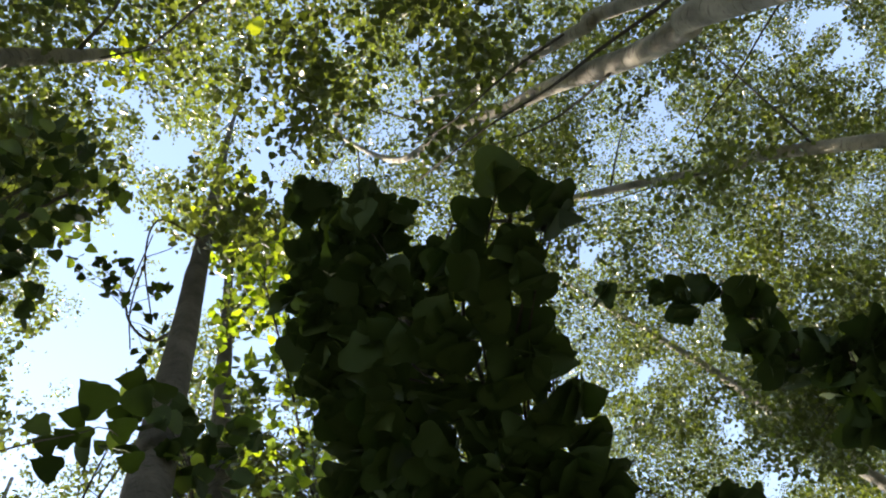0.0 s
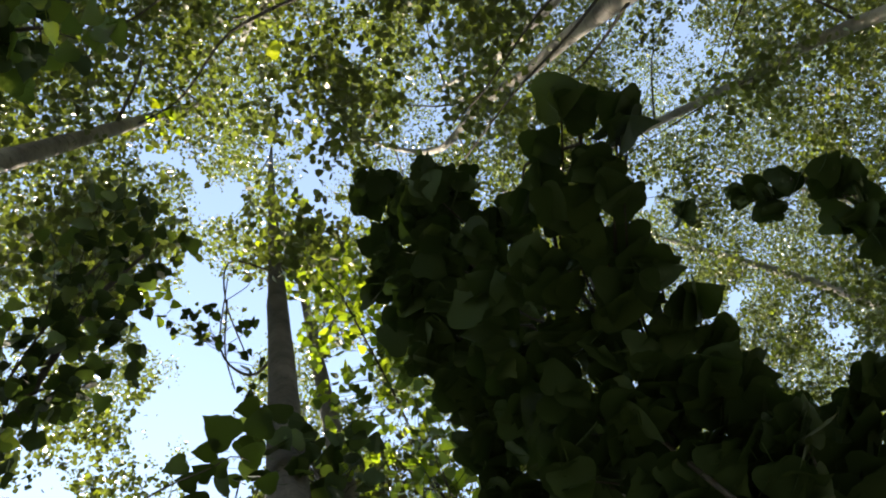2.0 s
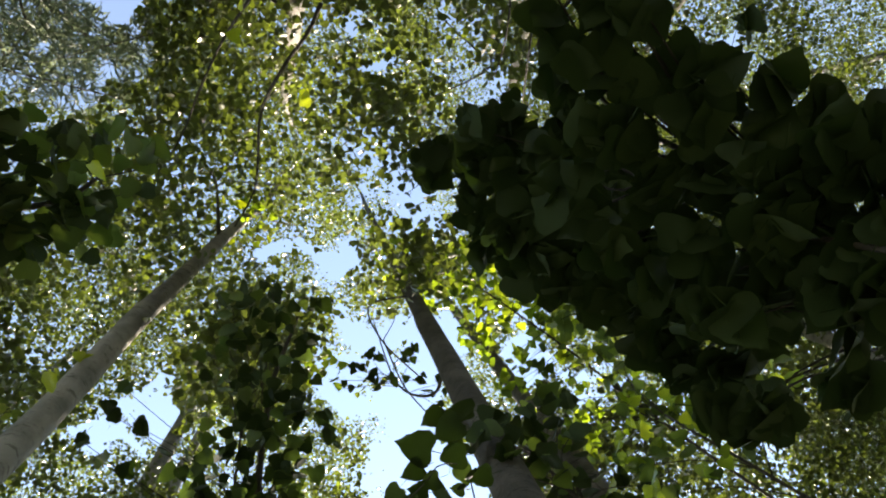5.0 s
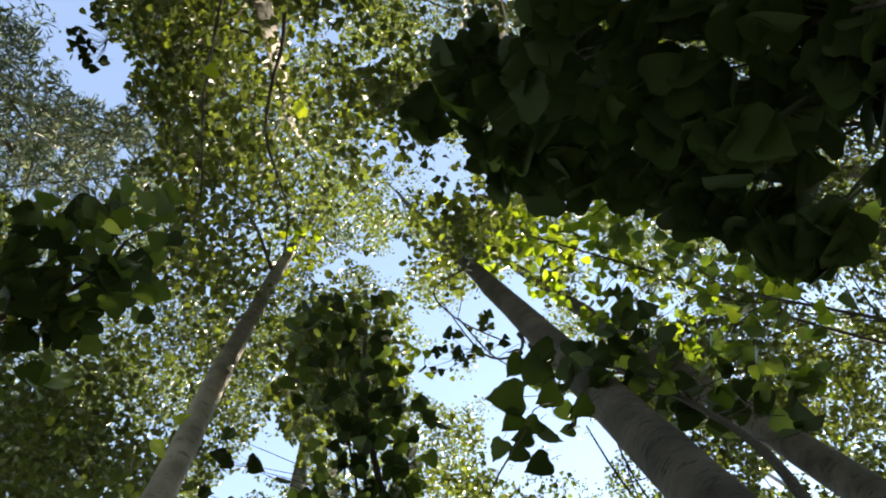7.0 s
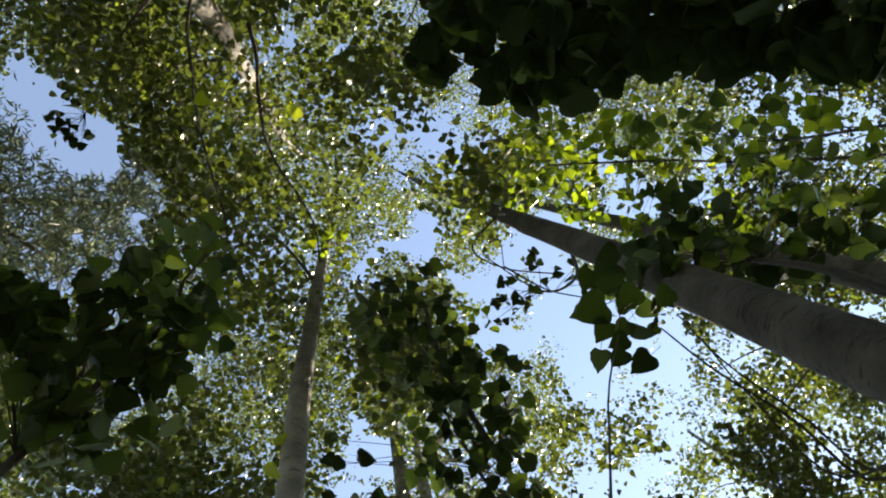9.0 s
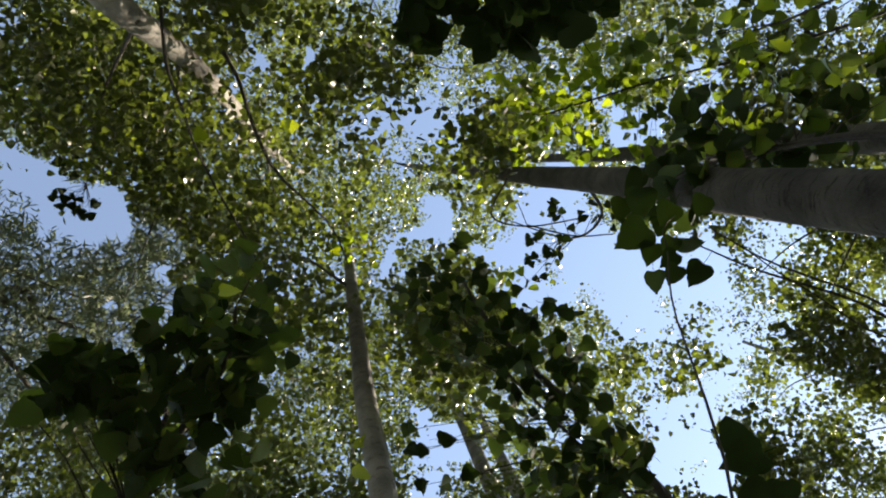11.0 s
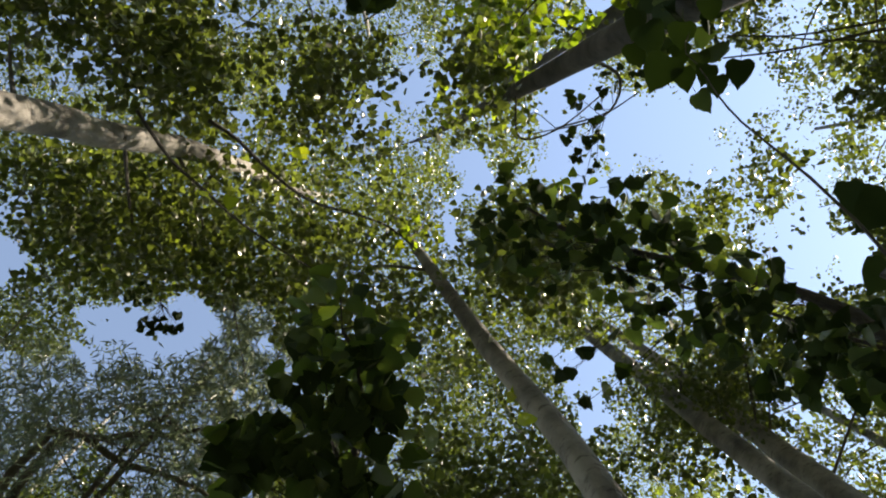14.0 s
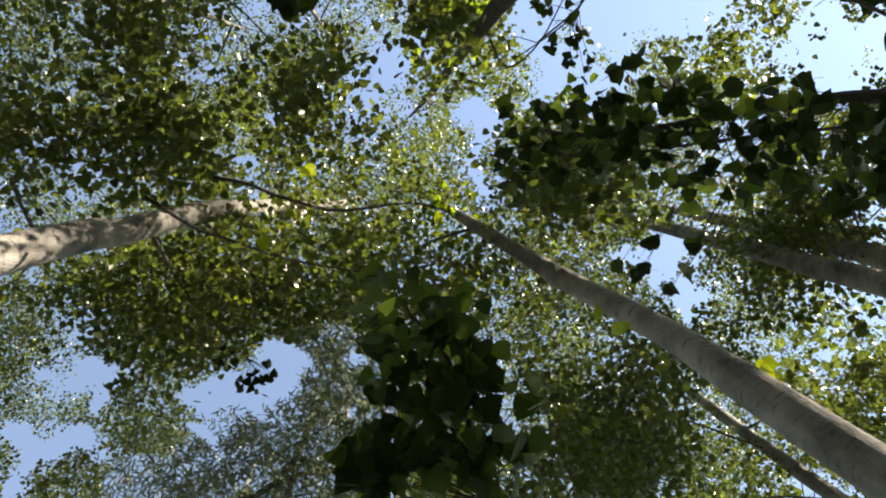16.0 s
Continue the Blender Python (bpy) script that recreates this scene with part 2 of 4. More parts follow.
def leafy_shoot(name, label, line, r0, r1, clumps, per, size, seed, droop=0.5, up=1.4, category="sapling", kinds=None):
    """A stem with twigs to each tuft, and single leaves round the tufts."""
    rng = random.Random(seed)
    t = thing(name, line[0], label, category)
    stem("stem", line, r0, r1, bark_bough, t, 16, 8, 0.15, seed)
    path = spline(line, 40)
    for x, y, z, r in clumps:
        c = np.array((x, y, z))
        low = [p for p in path if p[2] < z - 0.02] or [path[0]]
        foot = min(low, key=lambda p: np.linalg.norm(p - c))
        mid = (foot + c) / 2 + np.array((rng.uniform(-.04, .04), rng.uniform(-.04, .04), 0.05))
        if np.linalg.norm(c - foot) > 0.05:
            stem("twig", [foot, mid, c], 0.003, 0.0014, bark_dark, t, 7, 5, 0, seed)
        for _ in range(per if r > 0.014 else 2):
            v = Vector((rng.gauss(0, 1), rng.gauss(0, 1), rng.gauss(0, 1)))
            v = v.normalized() * r * rng.uniform(0.25, 1.0)
            put_leaf(t, Vector(c) + v, size, rng, up, droop, kinds)
    return t


# ---- ground ----
bm = bmesh.new()
bmesh.ops.create_grid(bm, x_segments=60, y_segments=60, size=1500)
for v in bm.verts:
    d = v.co.length
    v.co *= (d / 1500) ** 1.6 if d > 0 else 0
    v.co.z = 0.06 * noise.noise(v.co * 0.6) if d < 900 else 0
gme = bpy.data.meshes.new("ground")
bm.to_mesh(gme)
bm.free()
gme.materials.append(ground_mat)
tagged(new("ground", gme), "dark shaded soil overgrown with weeds and grass", "ground", kind="structure")

# ---- where the canopy stands open: slopes east and north per metre of height, and half-width ----
OPEN_NORTH = [(-0.07, 0.43, 0.054), (-0.07, 0.52, 0.041), (-0.13, 0.36, 0.040), (-0.07, 0.27, 0.039), (-0.04, 0.60, 0.038), (-0.16, 0.51, 0.037), (-0.04, 0.38, 0.049), (-0.17, 0.57, 0.032), (-0.03, 0.30, 0.035), (0.15, 0.44, 0.032), (0.14, 0.89, 0.030), (-0.13, 0.46, 0.036), (-0.09, 0.23, 0.034), (0.02, 0.32, 0.030), (0.17, 0.50, 0.028), (-0.08, 0.34, 0.036), (-0.09, 0.58, 0.028), (-0.04, 0.48, 0.045), (-0.09, 0.66, 0.024), (-0.10, 0.52, 0.041), (-0.07, 0.62, 0.035), (-0.11, 0.41, 0.040), (-0.11, 0.29, 0.022), (-0.01, 0.37, 0.033), (0.16, 0.35, 0.015), (0.15, 0.42, 0.025), (0.12, 0.36, 0.013), (-0.05, 0.54, 0.030), (0.14, 0.47, 0.020), (-0.01, 0.28, 0.024), (0.19, 0.51, 0.018), (-0.12, 0.34, 0.036)]
OPEN_NORTH_MORE = [(0.02, 0.34, 0.025), (-0.11, 0.61, 0.017), (-0.05, 0.27, 0.037)]
OPEN_EAST = [(1.28, 0.47, 0.048), (0.91, -0.37, 0.040), (1.07, 0.38, 0.035), (0.95, -0.33, 0.035), (1.20, 0.47, 0.032), (1.34, 0.49, 0.034), (1.16, 0.10, 0.029), (1.27, -0.00, 0.027), (0.79, -0.29, 0.026), (1.06, -0.31, 0.025), (0.79, 0.35, 0.024), (0.96, 0.33, 0.023), (1.11, 0.09, 0.023), (0.68, -0.12, 0.020), (0.89, -0.35, 0.030), (0.78, -0.26, 0.020), (0.66, -0.17, 0.016), (0.85, -0.15, 0.015), (0.79, 0.00, 0.015), (0.77, 0.36, 0.021), (0.73, -0.10, 0.014), (0.62, 0.09, 0.014), (0.58, 0.15, 0.014), (0.64, 0.12, 0.015), (0.42, 0.01, 0.014), (0.70, -0.13, 0.016), (0.39, 0.05, 0.014), (0.39, -0.27, 0.012), (0.67, -0.19, 0.015)]
OPEN_WEST = [(-0.36, 0.69, 0.045), (-0.33, 0.64, 0.044), (-0.40, 0.23, 0.032), (-0.36, 0.62, 0.039), (-0.46, 0.23, 0.023), (-0.40, 0.72, 0.030), (-0.29, 0.60, 0.026), (-0.38, 0.30, 0.018), (-0.29, 0.56, 0.019), (-0.49, 0.22, 0.018), (-0.46, 0.25, 0.022), (-0.39, 0.45, 0.014), (-0.29, 0.52, 0.014), (-0.35, 0.21, 0.031), (-0.36, 0.31, 0.014), (-0.38, 0.65, 0.037), (-0.34, 0.61, 0.032)]
OPEN_WILLOW = [(-0.15, -0.40, 0.044), (-0.00, -0.63, 0.041), (-0.09, -0.39, 0.040), (-0.11, -0.30, 0.034), (0.00, -0.67, 0.033), (-0.15, -0.36, 0.033), (0.00, -0.71, 0.025), (-0.09, -0.35, 0.034), (-0.14, -0.47, 0.020), (-0.02, -0.59, 0.025), (0.11, -0.54, 0.016), (0.10, -0.56, 0.016), (-0.12, -0.30, 0.030), (-0.19, -0.40, 0.022), (-0.05, -0.37, 0.015), (0.23, -0.31, 0.012), (-0.12, -0.27, 0.019), (-0.14, -0.46, 0.020), (0.28, -0.35, 0.012)]
OPEN_MIDDLE = [(-0.36, 0.20, 0.035), (0.23, 0.50, 0.027), (-0.08, 0.11, 0.027), (-0.76, 0.09, 0.023), (-0.10, 0.16, 0.022), (-0.39, 0.19, 0.034), (0.29, -0.18, 0.018), (-0.07, 0.13, 0.025), (-0.43, 0.18, 0.017), (-0.33, 0.17, 0.017), (0.09, 0.02, 0.014), (-0.09, -0.24, 0.015), (-0.59, -0.12, 0.015), (-0.11, 0.12, 0.015), (-0.08, 0.07, 0.013), (-0.11, 0.10, 0.017), (0.09, 0.18, 0.010), (0.00, -0.02, 0.011), (0.13, -0.15, 0.011), (0.11, -0.07, 0.011)]

OPEN_SOUTH = [(0.01, -0.67, 0.056), (-0.02, -0.61, 0.044), (0.11, -0.56, 0.036), (0.03, -0.54, 0.027), (-0.13, -0.38, 0.040), (-0.13, -0.29, 0.035), (-0.12, -0.33, 0.040), (-0.24, -0.26, 0.024), (0.19, -0.50, 0.025)]
OPENINGS = np.array(OPEN_SOUTH + OPEN_NORTH + OPEN_NORTH_MORE + OPEN_EAST + OPEN_WEST + OPEN_WILLOW + OPEN_MIDDLE)
WILLOW_SPREAD = np.array([(-0.19, -0.29, 0.068), (-0.14, -0.59, 0.065), (-0.39, -0.43, 0.063), (-0.19, -0.43, 0.061), (-0.29, -0.30, 0.060), (-0.29, -0.43, 0.062), (-0.23, -0.56, 0.050), (-0.17, -0.50, 0.057), (-0.39, -0.35, 0.048), (-0.21, -0.63, 0.049), (-0.25, -0.24, 0.053), (-0.21, -0.35, 0.062), (-0.17, -0.23, 0.039), (-0.30, -0.34, 0.055)])
EYE = np.array((-0.08, -0.05, 1.5))

# ---- trees: foot to top, girth, crown ----
# each row: points of the trunk, and its radius at each
TRUNKS = [
    ([(0.03, 1.28, 0), (0.04, 1.24, 3.0), (0.055, 1.21, 4.6), (0.06, 1.19, 5.6), (0.07, 1.18, 7.0), (0.12, 1.1, 12.5), (0.2, 1.1, 16.5)], (0.10, 0.081, 0.068, 0.063, 0.056, 0.04, 0.02)),
    ([(-2.75, 0.68, 0), (-1.93, 0.51, 3.56), (-1.68, 0.46, 4.5), (-1.44, 0.35, 5.4), (-1.24, 0.28, 6.2), (-1.0, 0.20, 7.2), (-0.75, 0.1, 12.0), (-0.7, 0.1, 16)], (0.11, 0.086, 0.072, 0.065, 0.056, 0.047, 0.03, 0.018)),
    ([(0.85, -2.15, 0), (0.55, -1.41, 4.4), (0.44, -1.26, 5.2), (0.37, -1.12, 5.9), (0.26, -1.0, 6.5), (0.08, -0.85, 7.5), (-0.15, -0.72, 9.0), (-0.3, -0.64, 12), (-0.35, -0.6, 16)], (0.11, 0.082, 0.073, 0.068, 0.06, 0.05, 0.04, 0.03, 0.018)),
    ([(2.6, -2.2, 0), (2.30, -1.26, 4.6), (2.37, -1.12, 5.2), (2.39, -0.95, 5.7), (2.28, -0.67, 6.5), (2.20, -0.38, 7.2), (2.05, -0.05, 8.1), (1.98, 0.5, 9.4), (1.9, 0.7, 12.5), (1.9, 0.8, 16.5)], (0.10, 0.085, 0.083, 0.08, 0.066, 0.054, 0.046, 0.038, 0.03, 0.018)),
    ([(2.7, -2.3, 0), (2.52, -1.4, 6.13), (2.45, -1.2, 6.66), (2.44, -1.0, 7.3), (2.52, -0.6, 8.95), (2.35, -0.2, 11)], (0.08, 0.056, 0.055, 0.052, 0.04, 0.02)),
    ([(0.55, 2.5, 0), (0.53, 2.5, 4), (0.51, 2.52, 6.5), (0.5, 2.5, 12)], (0.11, 0.085, 0.074, 0.04)),
    ([(-3.75, 2.2, 0), (-3.62, 2.33, 4), (-3.55, 2.36, 7), (-3.5, 2.38, 10), (-3.45, 2.4, 16)], (0.13, 0.118, 0.105, 0.095, 0.04)),
    ([(-4.0, 2.95, 0), (-3.97, 2.9, 6), (-3.93, 2.94, 8), (-3.86, 2.98, 10), (-3.8, 3.0, 13)], (0.14, 0.122, 0.108, 0.1, 0.05)),
    ([(5.2, -2.6, 0), (4.86, -0.97, 6.3), (4.76, -0.58, 7.3), (4.63, -0.02, 8.8), (4.4, 0.85, 11), (4.2, 1.5, 13)], (0.09, 0.062, 0.056, 0.05, 0.04, 0.02)),
]
# neighbours whose crowns close the canopy
rng = random.Random(5)
for ring, count in ((5.2, 8), (8.0, 11), (11.5, 13)):
    for i in range(count):
        a = 2 * math.pi * (i + 0.5 * rng.random()) / count + ring
        x, y = ring * math.cos(a), ring * math.sin(a)
        if min(math.hypot(x - p[0][1][0], y - p[0][1][1]) for p in TRUNKS) < 1.7:
            continue
        h = rng.uniform(13, 17.5)
        row = ([(x, y, 0), (x + rng.uniform(-.2, .2), y + rng.uniform(-.2, .2), h * 0.5), (x + rng.uniform(-.4, .4), y + rng.uniform(-.4, .4), h)], (rng.uniform(0.08, 0.13), 0.075, 0.03))
        if (abs(math.atan2(y, x) - 1.89) > 0.12 or ring > 9) and not (ring < 9 and abs(math.atan2(y, x) + 1.5) < 0.1):
            TRUNKS.append(row)

nrng = np.random.default_rng(7)
KITE = np.array([(0, 0, 0), (0.47, 0.38, 0.10), (0, 0.95, -0.12), (-0.47, 0.38, 0.10)])
BROAD = np.array([(0, 0, 0), (0.44, 0.13, 0.10), (0.38, 0.55, 0.06), (0, 1.0, -0.12), (-0.38, 0.55, 0.06), (-0.44, 0.13, 0.10)])
SLIM = np.array([(0, 0, 0), (0.09, 0.45, 0.02), (0, 1.0, -0.15), (-0.09, 0.45, 0.02)])


def foliage(name, centres, sizes, mat, shape, up=1.0):
    """Many small folded leaves as one mesh."""
    n, k = len(centres), len(shape)
    nor = nrng.normal(size=(n, 3)) + (0, 0, up)
    nor /= np.linalg.norm(nor, axis=1)[:, None]
    al = nrng.normal(size=(n, 3)) + (0, 0, -0.7)
    al -= nor * (al * nor).sum(1)[:, None]
    al /= np.linalg.norm(al, axis=1)[:, None]
    si = np.cross(al, nor)
    v = (shape[None, :, 0, None] * si[:, None] + (shape[None, :, 1, None] - 0.5) * al[:, None] + shape[None, :, 2, None] * nor[:, None]) * sizes[:, None, None] + centres[:, None]
    half = k // 2 + 1
    ring = np.array(list(range(half)) + [0] + list(range(half - 1, k)))
    me = bpy.data.meshes.new(name)
    me.vertices.add(k * n)
    me.vertices.foreach_set("co", v.astype(np.float32).ravel())
    me.loops.add(2 * half * n)
    me.loops.foreach_set("vertex_index", (np.arange(n)[:, None] * k + ring[None]).ravel().astype(np.int32))
    me.polygons.add(2 * n)
    me.polygons.foreach_set("loop_start", (np.arange(2 * n) * half).astype(np.int32))
    me.update(calc_edges=True)
    me.materials.append(mat)
    return me


def slopes(p):
    d = p - EYE
    return d[:, :2] / np.maximum(d[:, 2:], 0.5)


def closed(p, least=0.55, most=0.85):
    """Which of the points keep clear of the openings, with a ragged rim."""
    s = slopes(p)
    s = s + 0.02 * np.stack([np.sin(31 * s[:, 1] + 9 * s[:, 0]) + np.sin(73 * s[:, 0]), np.sin(37 * s[:, 0] + 5 * s[:, 1]) + np.sin(67 * s[:, 1])], 1)
    rag = nrng.uniform(least, most, len(p))
    ok = np.ones(len(p), bool)
    for u, v, r in OPENINGS:
        ok &= np.hypot(s[:, 0] - u, s[:, 1] - v) > r * rag
    return ok


def in_willow(p):
    s = slopes(p)
    d = np.linalg.norm(s[:, None] - WILLOW_SPREAD[None, :, :2], axis=2)
    return (d < WILLOW_SPREAD[None, :, 2]).any(1)


# tufts of the canopy in three storeys, spread evenly over the view of the sky
AIRY = np.array([(-0.05, -0.17, 0.117), (-0.12, -0.06, 0.094), (0.02, -0.29, 0.098), (-0.20, 0.04, 0.110), (1.00, -0.29, 0.176), (0.87, -0.12, 0.137), (1.23, 0.35, 0.221), (-0.11, -0.19, 0.094)])
DENSE_LOW = np.vstack([[(-0.49, -0.04, 0.142), (0.05, -0.37, 0.100), (-0.48, -0.16, 0.114), (0.15, -0.45, 0.082), (0.12, -0.35, 0.120), (-0.36, 0.02, 0.072), (-0.04, -0.25, 0.119), (-0.27, -0.02, 0.070), (0.04, -0.38, 0.091), (-0.44, -0.09, 0.120), (-0.59, -0.01, 0.098), (-0.23, 0.21, 0.088), (-0.51, 0.08, 0.084), (-0.27, -0.08, 0.097), (0.04, 0.00, 0.038), (1.32, 0.22, 0.182)],
                       [(0.04, 0.17, 0.052), (0.08, 0.20, 0.044), (-0.11, -0.13, 0.052), (0.34, -0.00, 0.045), (0.71, -0.04, 0.054), (0.85, -0.11, 0.057), (1.01, -0.17, 0.060), (0.25, -0.19, 0.062), (0.33, -0.32, 0.068), (0.13, 0.02, 0.045), (-0.50, 0.01, 0.085), (-0.39, -0.06, 0.055), (0.09, -0.36, 0.096), (0.23, -0.33, 0.092)],
                       [(0.09, -0.38, 0.079), (0.00, -0.28, 0.067), (0.16, -0.21, 0.060), (0.19, -0.34, 0.043), (-0.10, -0.22, 0.054), (0.12, -0.38, 0.086), (0.04, -0.29, 0.072), (0.11, -0.47, 0.070), (0.02, -0.37, 0.064), (-0.03, -0.28, 0.059), (-0.14, -0.19, 0.053), (0.12, -0.04, 0.056), (0.35, -0.11, 0.054)]])


def storey(n, low, high, patch, slow_scale):
    az = nrng.uniform(-math.pi, math.pi, n)
    rad = np.sqrt(nrng.uniform(0, 1, n)) * 1.75
    h = nrng.uniform(low ** 2, high ** 2, n) ** 0.5 - EYE[2]
    ok = rad < np.where(np.abs(az - 0.1) < 0.72, 1.75, np.where(np.abs(az - SUN_AZ) < 0.6, 1.45, np.where((az > 0) & (az < 2.9), 1.2, 0.82)))
    t = np.stack([rad * np.cos(az) * h, rad * np.sin(az) * h, h], 1)[ok] + EYE
    slow = np.array([noise.noise(Vector(p) * slow_scale) + 0.5 * noise.noise(Vector(p) * slow_scale * 2.7) for p in t])
    t = t[slow > nrng.uniform(patch - 0.14, patch + 0.1, len(t))]
    return t


top = storey(112000, 10.5, 17.0, -0.06, 0.55)
middle = storey(32000, 7.4, 10.5, 0.17, 0.7)
bottom = storey(40000, 5.3, 7.2, 0.05, 0.8)
s_ = slopes(bottom)
bottom = bottom[(np.linalg.norm(s_[:, None] - DENSE_LOW[None, :, :2], axis=2) < DENSE_LOW[None, :, 2] * nrng.uniform(0.3, 1.4, (len(s_), 1))).any(1)]
tuft = np.vstack([top, middle, bottom])
# the sunny side of the grove is thinner
along = tuft[:, 0] * math.cos(SUN_AZ) + tuft[:, 1] * math.sin(SUN_AZ)
sunny = (along > 2.2) & (tuft[:, 2] - along * math.tan(SUN_EL) > 2.5)
tuft = tuft[~sunny | (nrng.uniform(0, 1, len(tuft)) < np.where(along > 6, 0.15, 0.85))]
edge = storey(44000, 8.3, 12.0, 0.02, 0.6)
s_ = slopes(edge)
turn = np.abs(np.arctan2(s_[:, 1], s_[:, 0]) - SUN_AZ)
edge = edge[(np.hypot(s_[:, 0], s_[:, 1]) > 0.6) & (turn < 1.0) & (edge[:, 2] - np.hypot(edge[:, 0], edge[:, 1]) * math.tan(SUN_EL) < 6.4)]
# leafy boughs on the sunny side, between the openings: slopes as above
BOUGHS = [
    [(-0.13, 0.36), (-0.11, 0.43), (-0.13, 0.50), (-0.10, 0.54), (-0.08, 0.64), (0.05, 0.88), (-0.24, 0.89), (-0.25, 0.74), (-0.30, 0.71), (-0.28, 0.62), (-0.26, 0.55), (-0.22, 0.50), (-0.16, 0.41)],
    [(-0.49, 0.23), (-0.50, 0.30), (-0.70, 0.46), (-0.90, 0.31), (-0.73, 0.23), (-0.55, 0.19)],
    [(-0.12, 0.37), (-0.13, 0.48), (-0.26, 0.60), (-0.33, 0.73), (-0.36, 0.71), (-0.30, 0.57), (-0.22, 0.41), (-0.14, 0.37)],
    [(-0.20, 0.48), (-0.14, 0.55), (-0.10, 0.69), (0.01, 0.80), (0.02, 0.99), (-0.13, 1.09), (-0.37, 0.51), (-0.28, 0.48)],
    [(0.18, 0.53), (0.26, 0.61), (0.30, 0.71), (0.40, 0.85), (0.30, 0.97), (0.22, 0.79), (0.18, 0.63)]]
bough = np.array([p[:3] for i, o in enumerate(BOUGHS) for p in spray(o, EYE, (8.6, 0, 0), 0.075, 0.02, 60 + i)])
edge = np.vstack([edge, bough])
s_ = slopes(edge)
edge = edge[(np.hypot(s_[:, 0], s_[:, 1]) < 0.66) | (nrng.uniform(0, 1, len(edge)) < 0.65)]
tuft = np.vstack([tuft, edge])
large = np.append(np.ones(len(tuft) - len(edge)), np.full(len(edge), 1.6))
# gaps through which the sun reaches the lower crowns and stems
for spot in ((0.3, 1.2, 6.9), (0.5, 1.6, 6.2), (-0.1, 1.1, 6.0), (0.9, 1.5, 5.2), (-0.5, 1.4, 5.4), (2.2, -0.6, 6.8), (0.2, -0.95, 6.9), (1.3, 1.9, 4.2), (2.0, 0.6, 9.5), (-0.9, 0.2, 7.4)):
    off = tuft - spot
    far = off @ np.array(sun_dir)
    side = np.linalg.norm(off - far[:, None] * np.array(sun_dir), axis=1)
    keep = ~((far > 0.9) & (side < 0.36))
    tuft, large = tuft[keep], large[keep]
s_ = slopes(tuft)
light = (np.linalg.norm(s_[:, None] - AIRY[None, :, :2], axis=2) < AIRY[None, :, 2]).any(1) & (tuft[:, 2] < 10.5)
keep = (~light | (nrng.uniform(0, 1, len(tuft)) < 0.85)) & closed(tuft, 0.75, 1.12)
tuft, large = tuft[keep], large[keep]
axis = [spline(t[0], 30) for t in TRUNKS]
dist = np.stack([np.min(np.linalg.norm((tuft[:, None] - a[None, 8:]) * (1, 1, 0.6), axis=2), axis=1) for a in axis], 1)
owner = dist.argmin(1)

for k, (line, girth) in enumerate(TRUNKS):
    tree = thing("poplar_tree", line[0], "tall poplar with smooth pale grey bark and a green leafy crown", "tree", "poplars of the grove")
    # trunks 0 and 5 take the bark with shade in its colour
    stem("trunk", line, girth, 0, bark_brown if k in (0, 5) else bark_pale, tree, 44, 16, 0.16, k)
    mine = tuft[owner == k]
    if not len(mine):
        continue
    # limbs: towards the middle of tuft groups
    lr = random.Random(100 + k)
    order = mine[np.argsort(mine[:, 2])]
    for g in np.array_split(order, max(3, min(10, len(order) // 40))):
        c = g[lr.randrange(len(g))]
        path = axis[k]
        foot = path[np.argmin(np.linalg.norm(path - (c - (0, 0, 1.1)), axis=1))]
        mid = foot * 0.5 + c * 0.5 + (lr.uniform(-.15, .15), lr.uniform(-.15, .15), 0.1)
        if closed(spline([foot, mid, c], 12), 0.9, 1.0).all() and not (k == 1 and foot[2] < 6.6):
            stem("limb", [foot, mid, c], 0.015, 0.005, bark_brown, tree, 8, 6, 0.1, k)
    per = 42
    pts = (mine[:, None] + nrng.normal(size=(len(mine), per, 3)) * (0.125, 0.125, 0.125)).reshape(-1, 3)
    wide = np.repeat(large[owner == k], per)
    keep = closed(pts) & ~in_willow(pts)
    pts, wide = pts[keep], wide[keep]
    for far in (True, False):
        some, grow = pts[(pts[:, 2] > 8.8) == far], wide[(pts[:, 2] > 8.8) == far]
        if len(some):
            crown = part("crown", foliage("crown", some, nrng.uniform(0.036, 0.064, len(some)) * (grow if far else 1.04 * grow), leaf_crown, KITE if far else BROAD), tree)
            tagged(crown, "green heart-shaped leaves, some lit through by the sun", kind="stuff")

# ---- added ring of wood all round, mostly unseen: low boughs and undergrowth ----
W_ = 120000
wa, wr = nrng.uniform(0, 2 * math.pi, W_), nrng.uniform(12.5, 22, W_)
wz = nrng.uniform(0.1, 11.0, W_) * nrng.uniform(0.6, 1, W_)
# raised where it is mostly out of view, to hold back side light
unseen_side = (np.sin(wa - 0.1) < -0.62) | (np.cos(wa) < -0.85)
wz = np.where(unseen_side, nrng.uniform(0.1, 16, W_), wz)
wr = np.where(unseen_side & (wz > 8), wr - 3, wr)
wood = np.stack([wr * np.cos(wa), wr * np.sin(wa), wz], 1)
wood = wood[closed(wood)]
ring_leaves = foliage("woodland", wood, nrng.uniform(0.16, 0.28, len(wood)), leaf_crown, KITE)
tagged(new("woodland", ring_leaves), "added green woodland and undergrowth round the grove, mostly out of view", "woodland", kind="stuff")

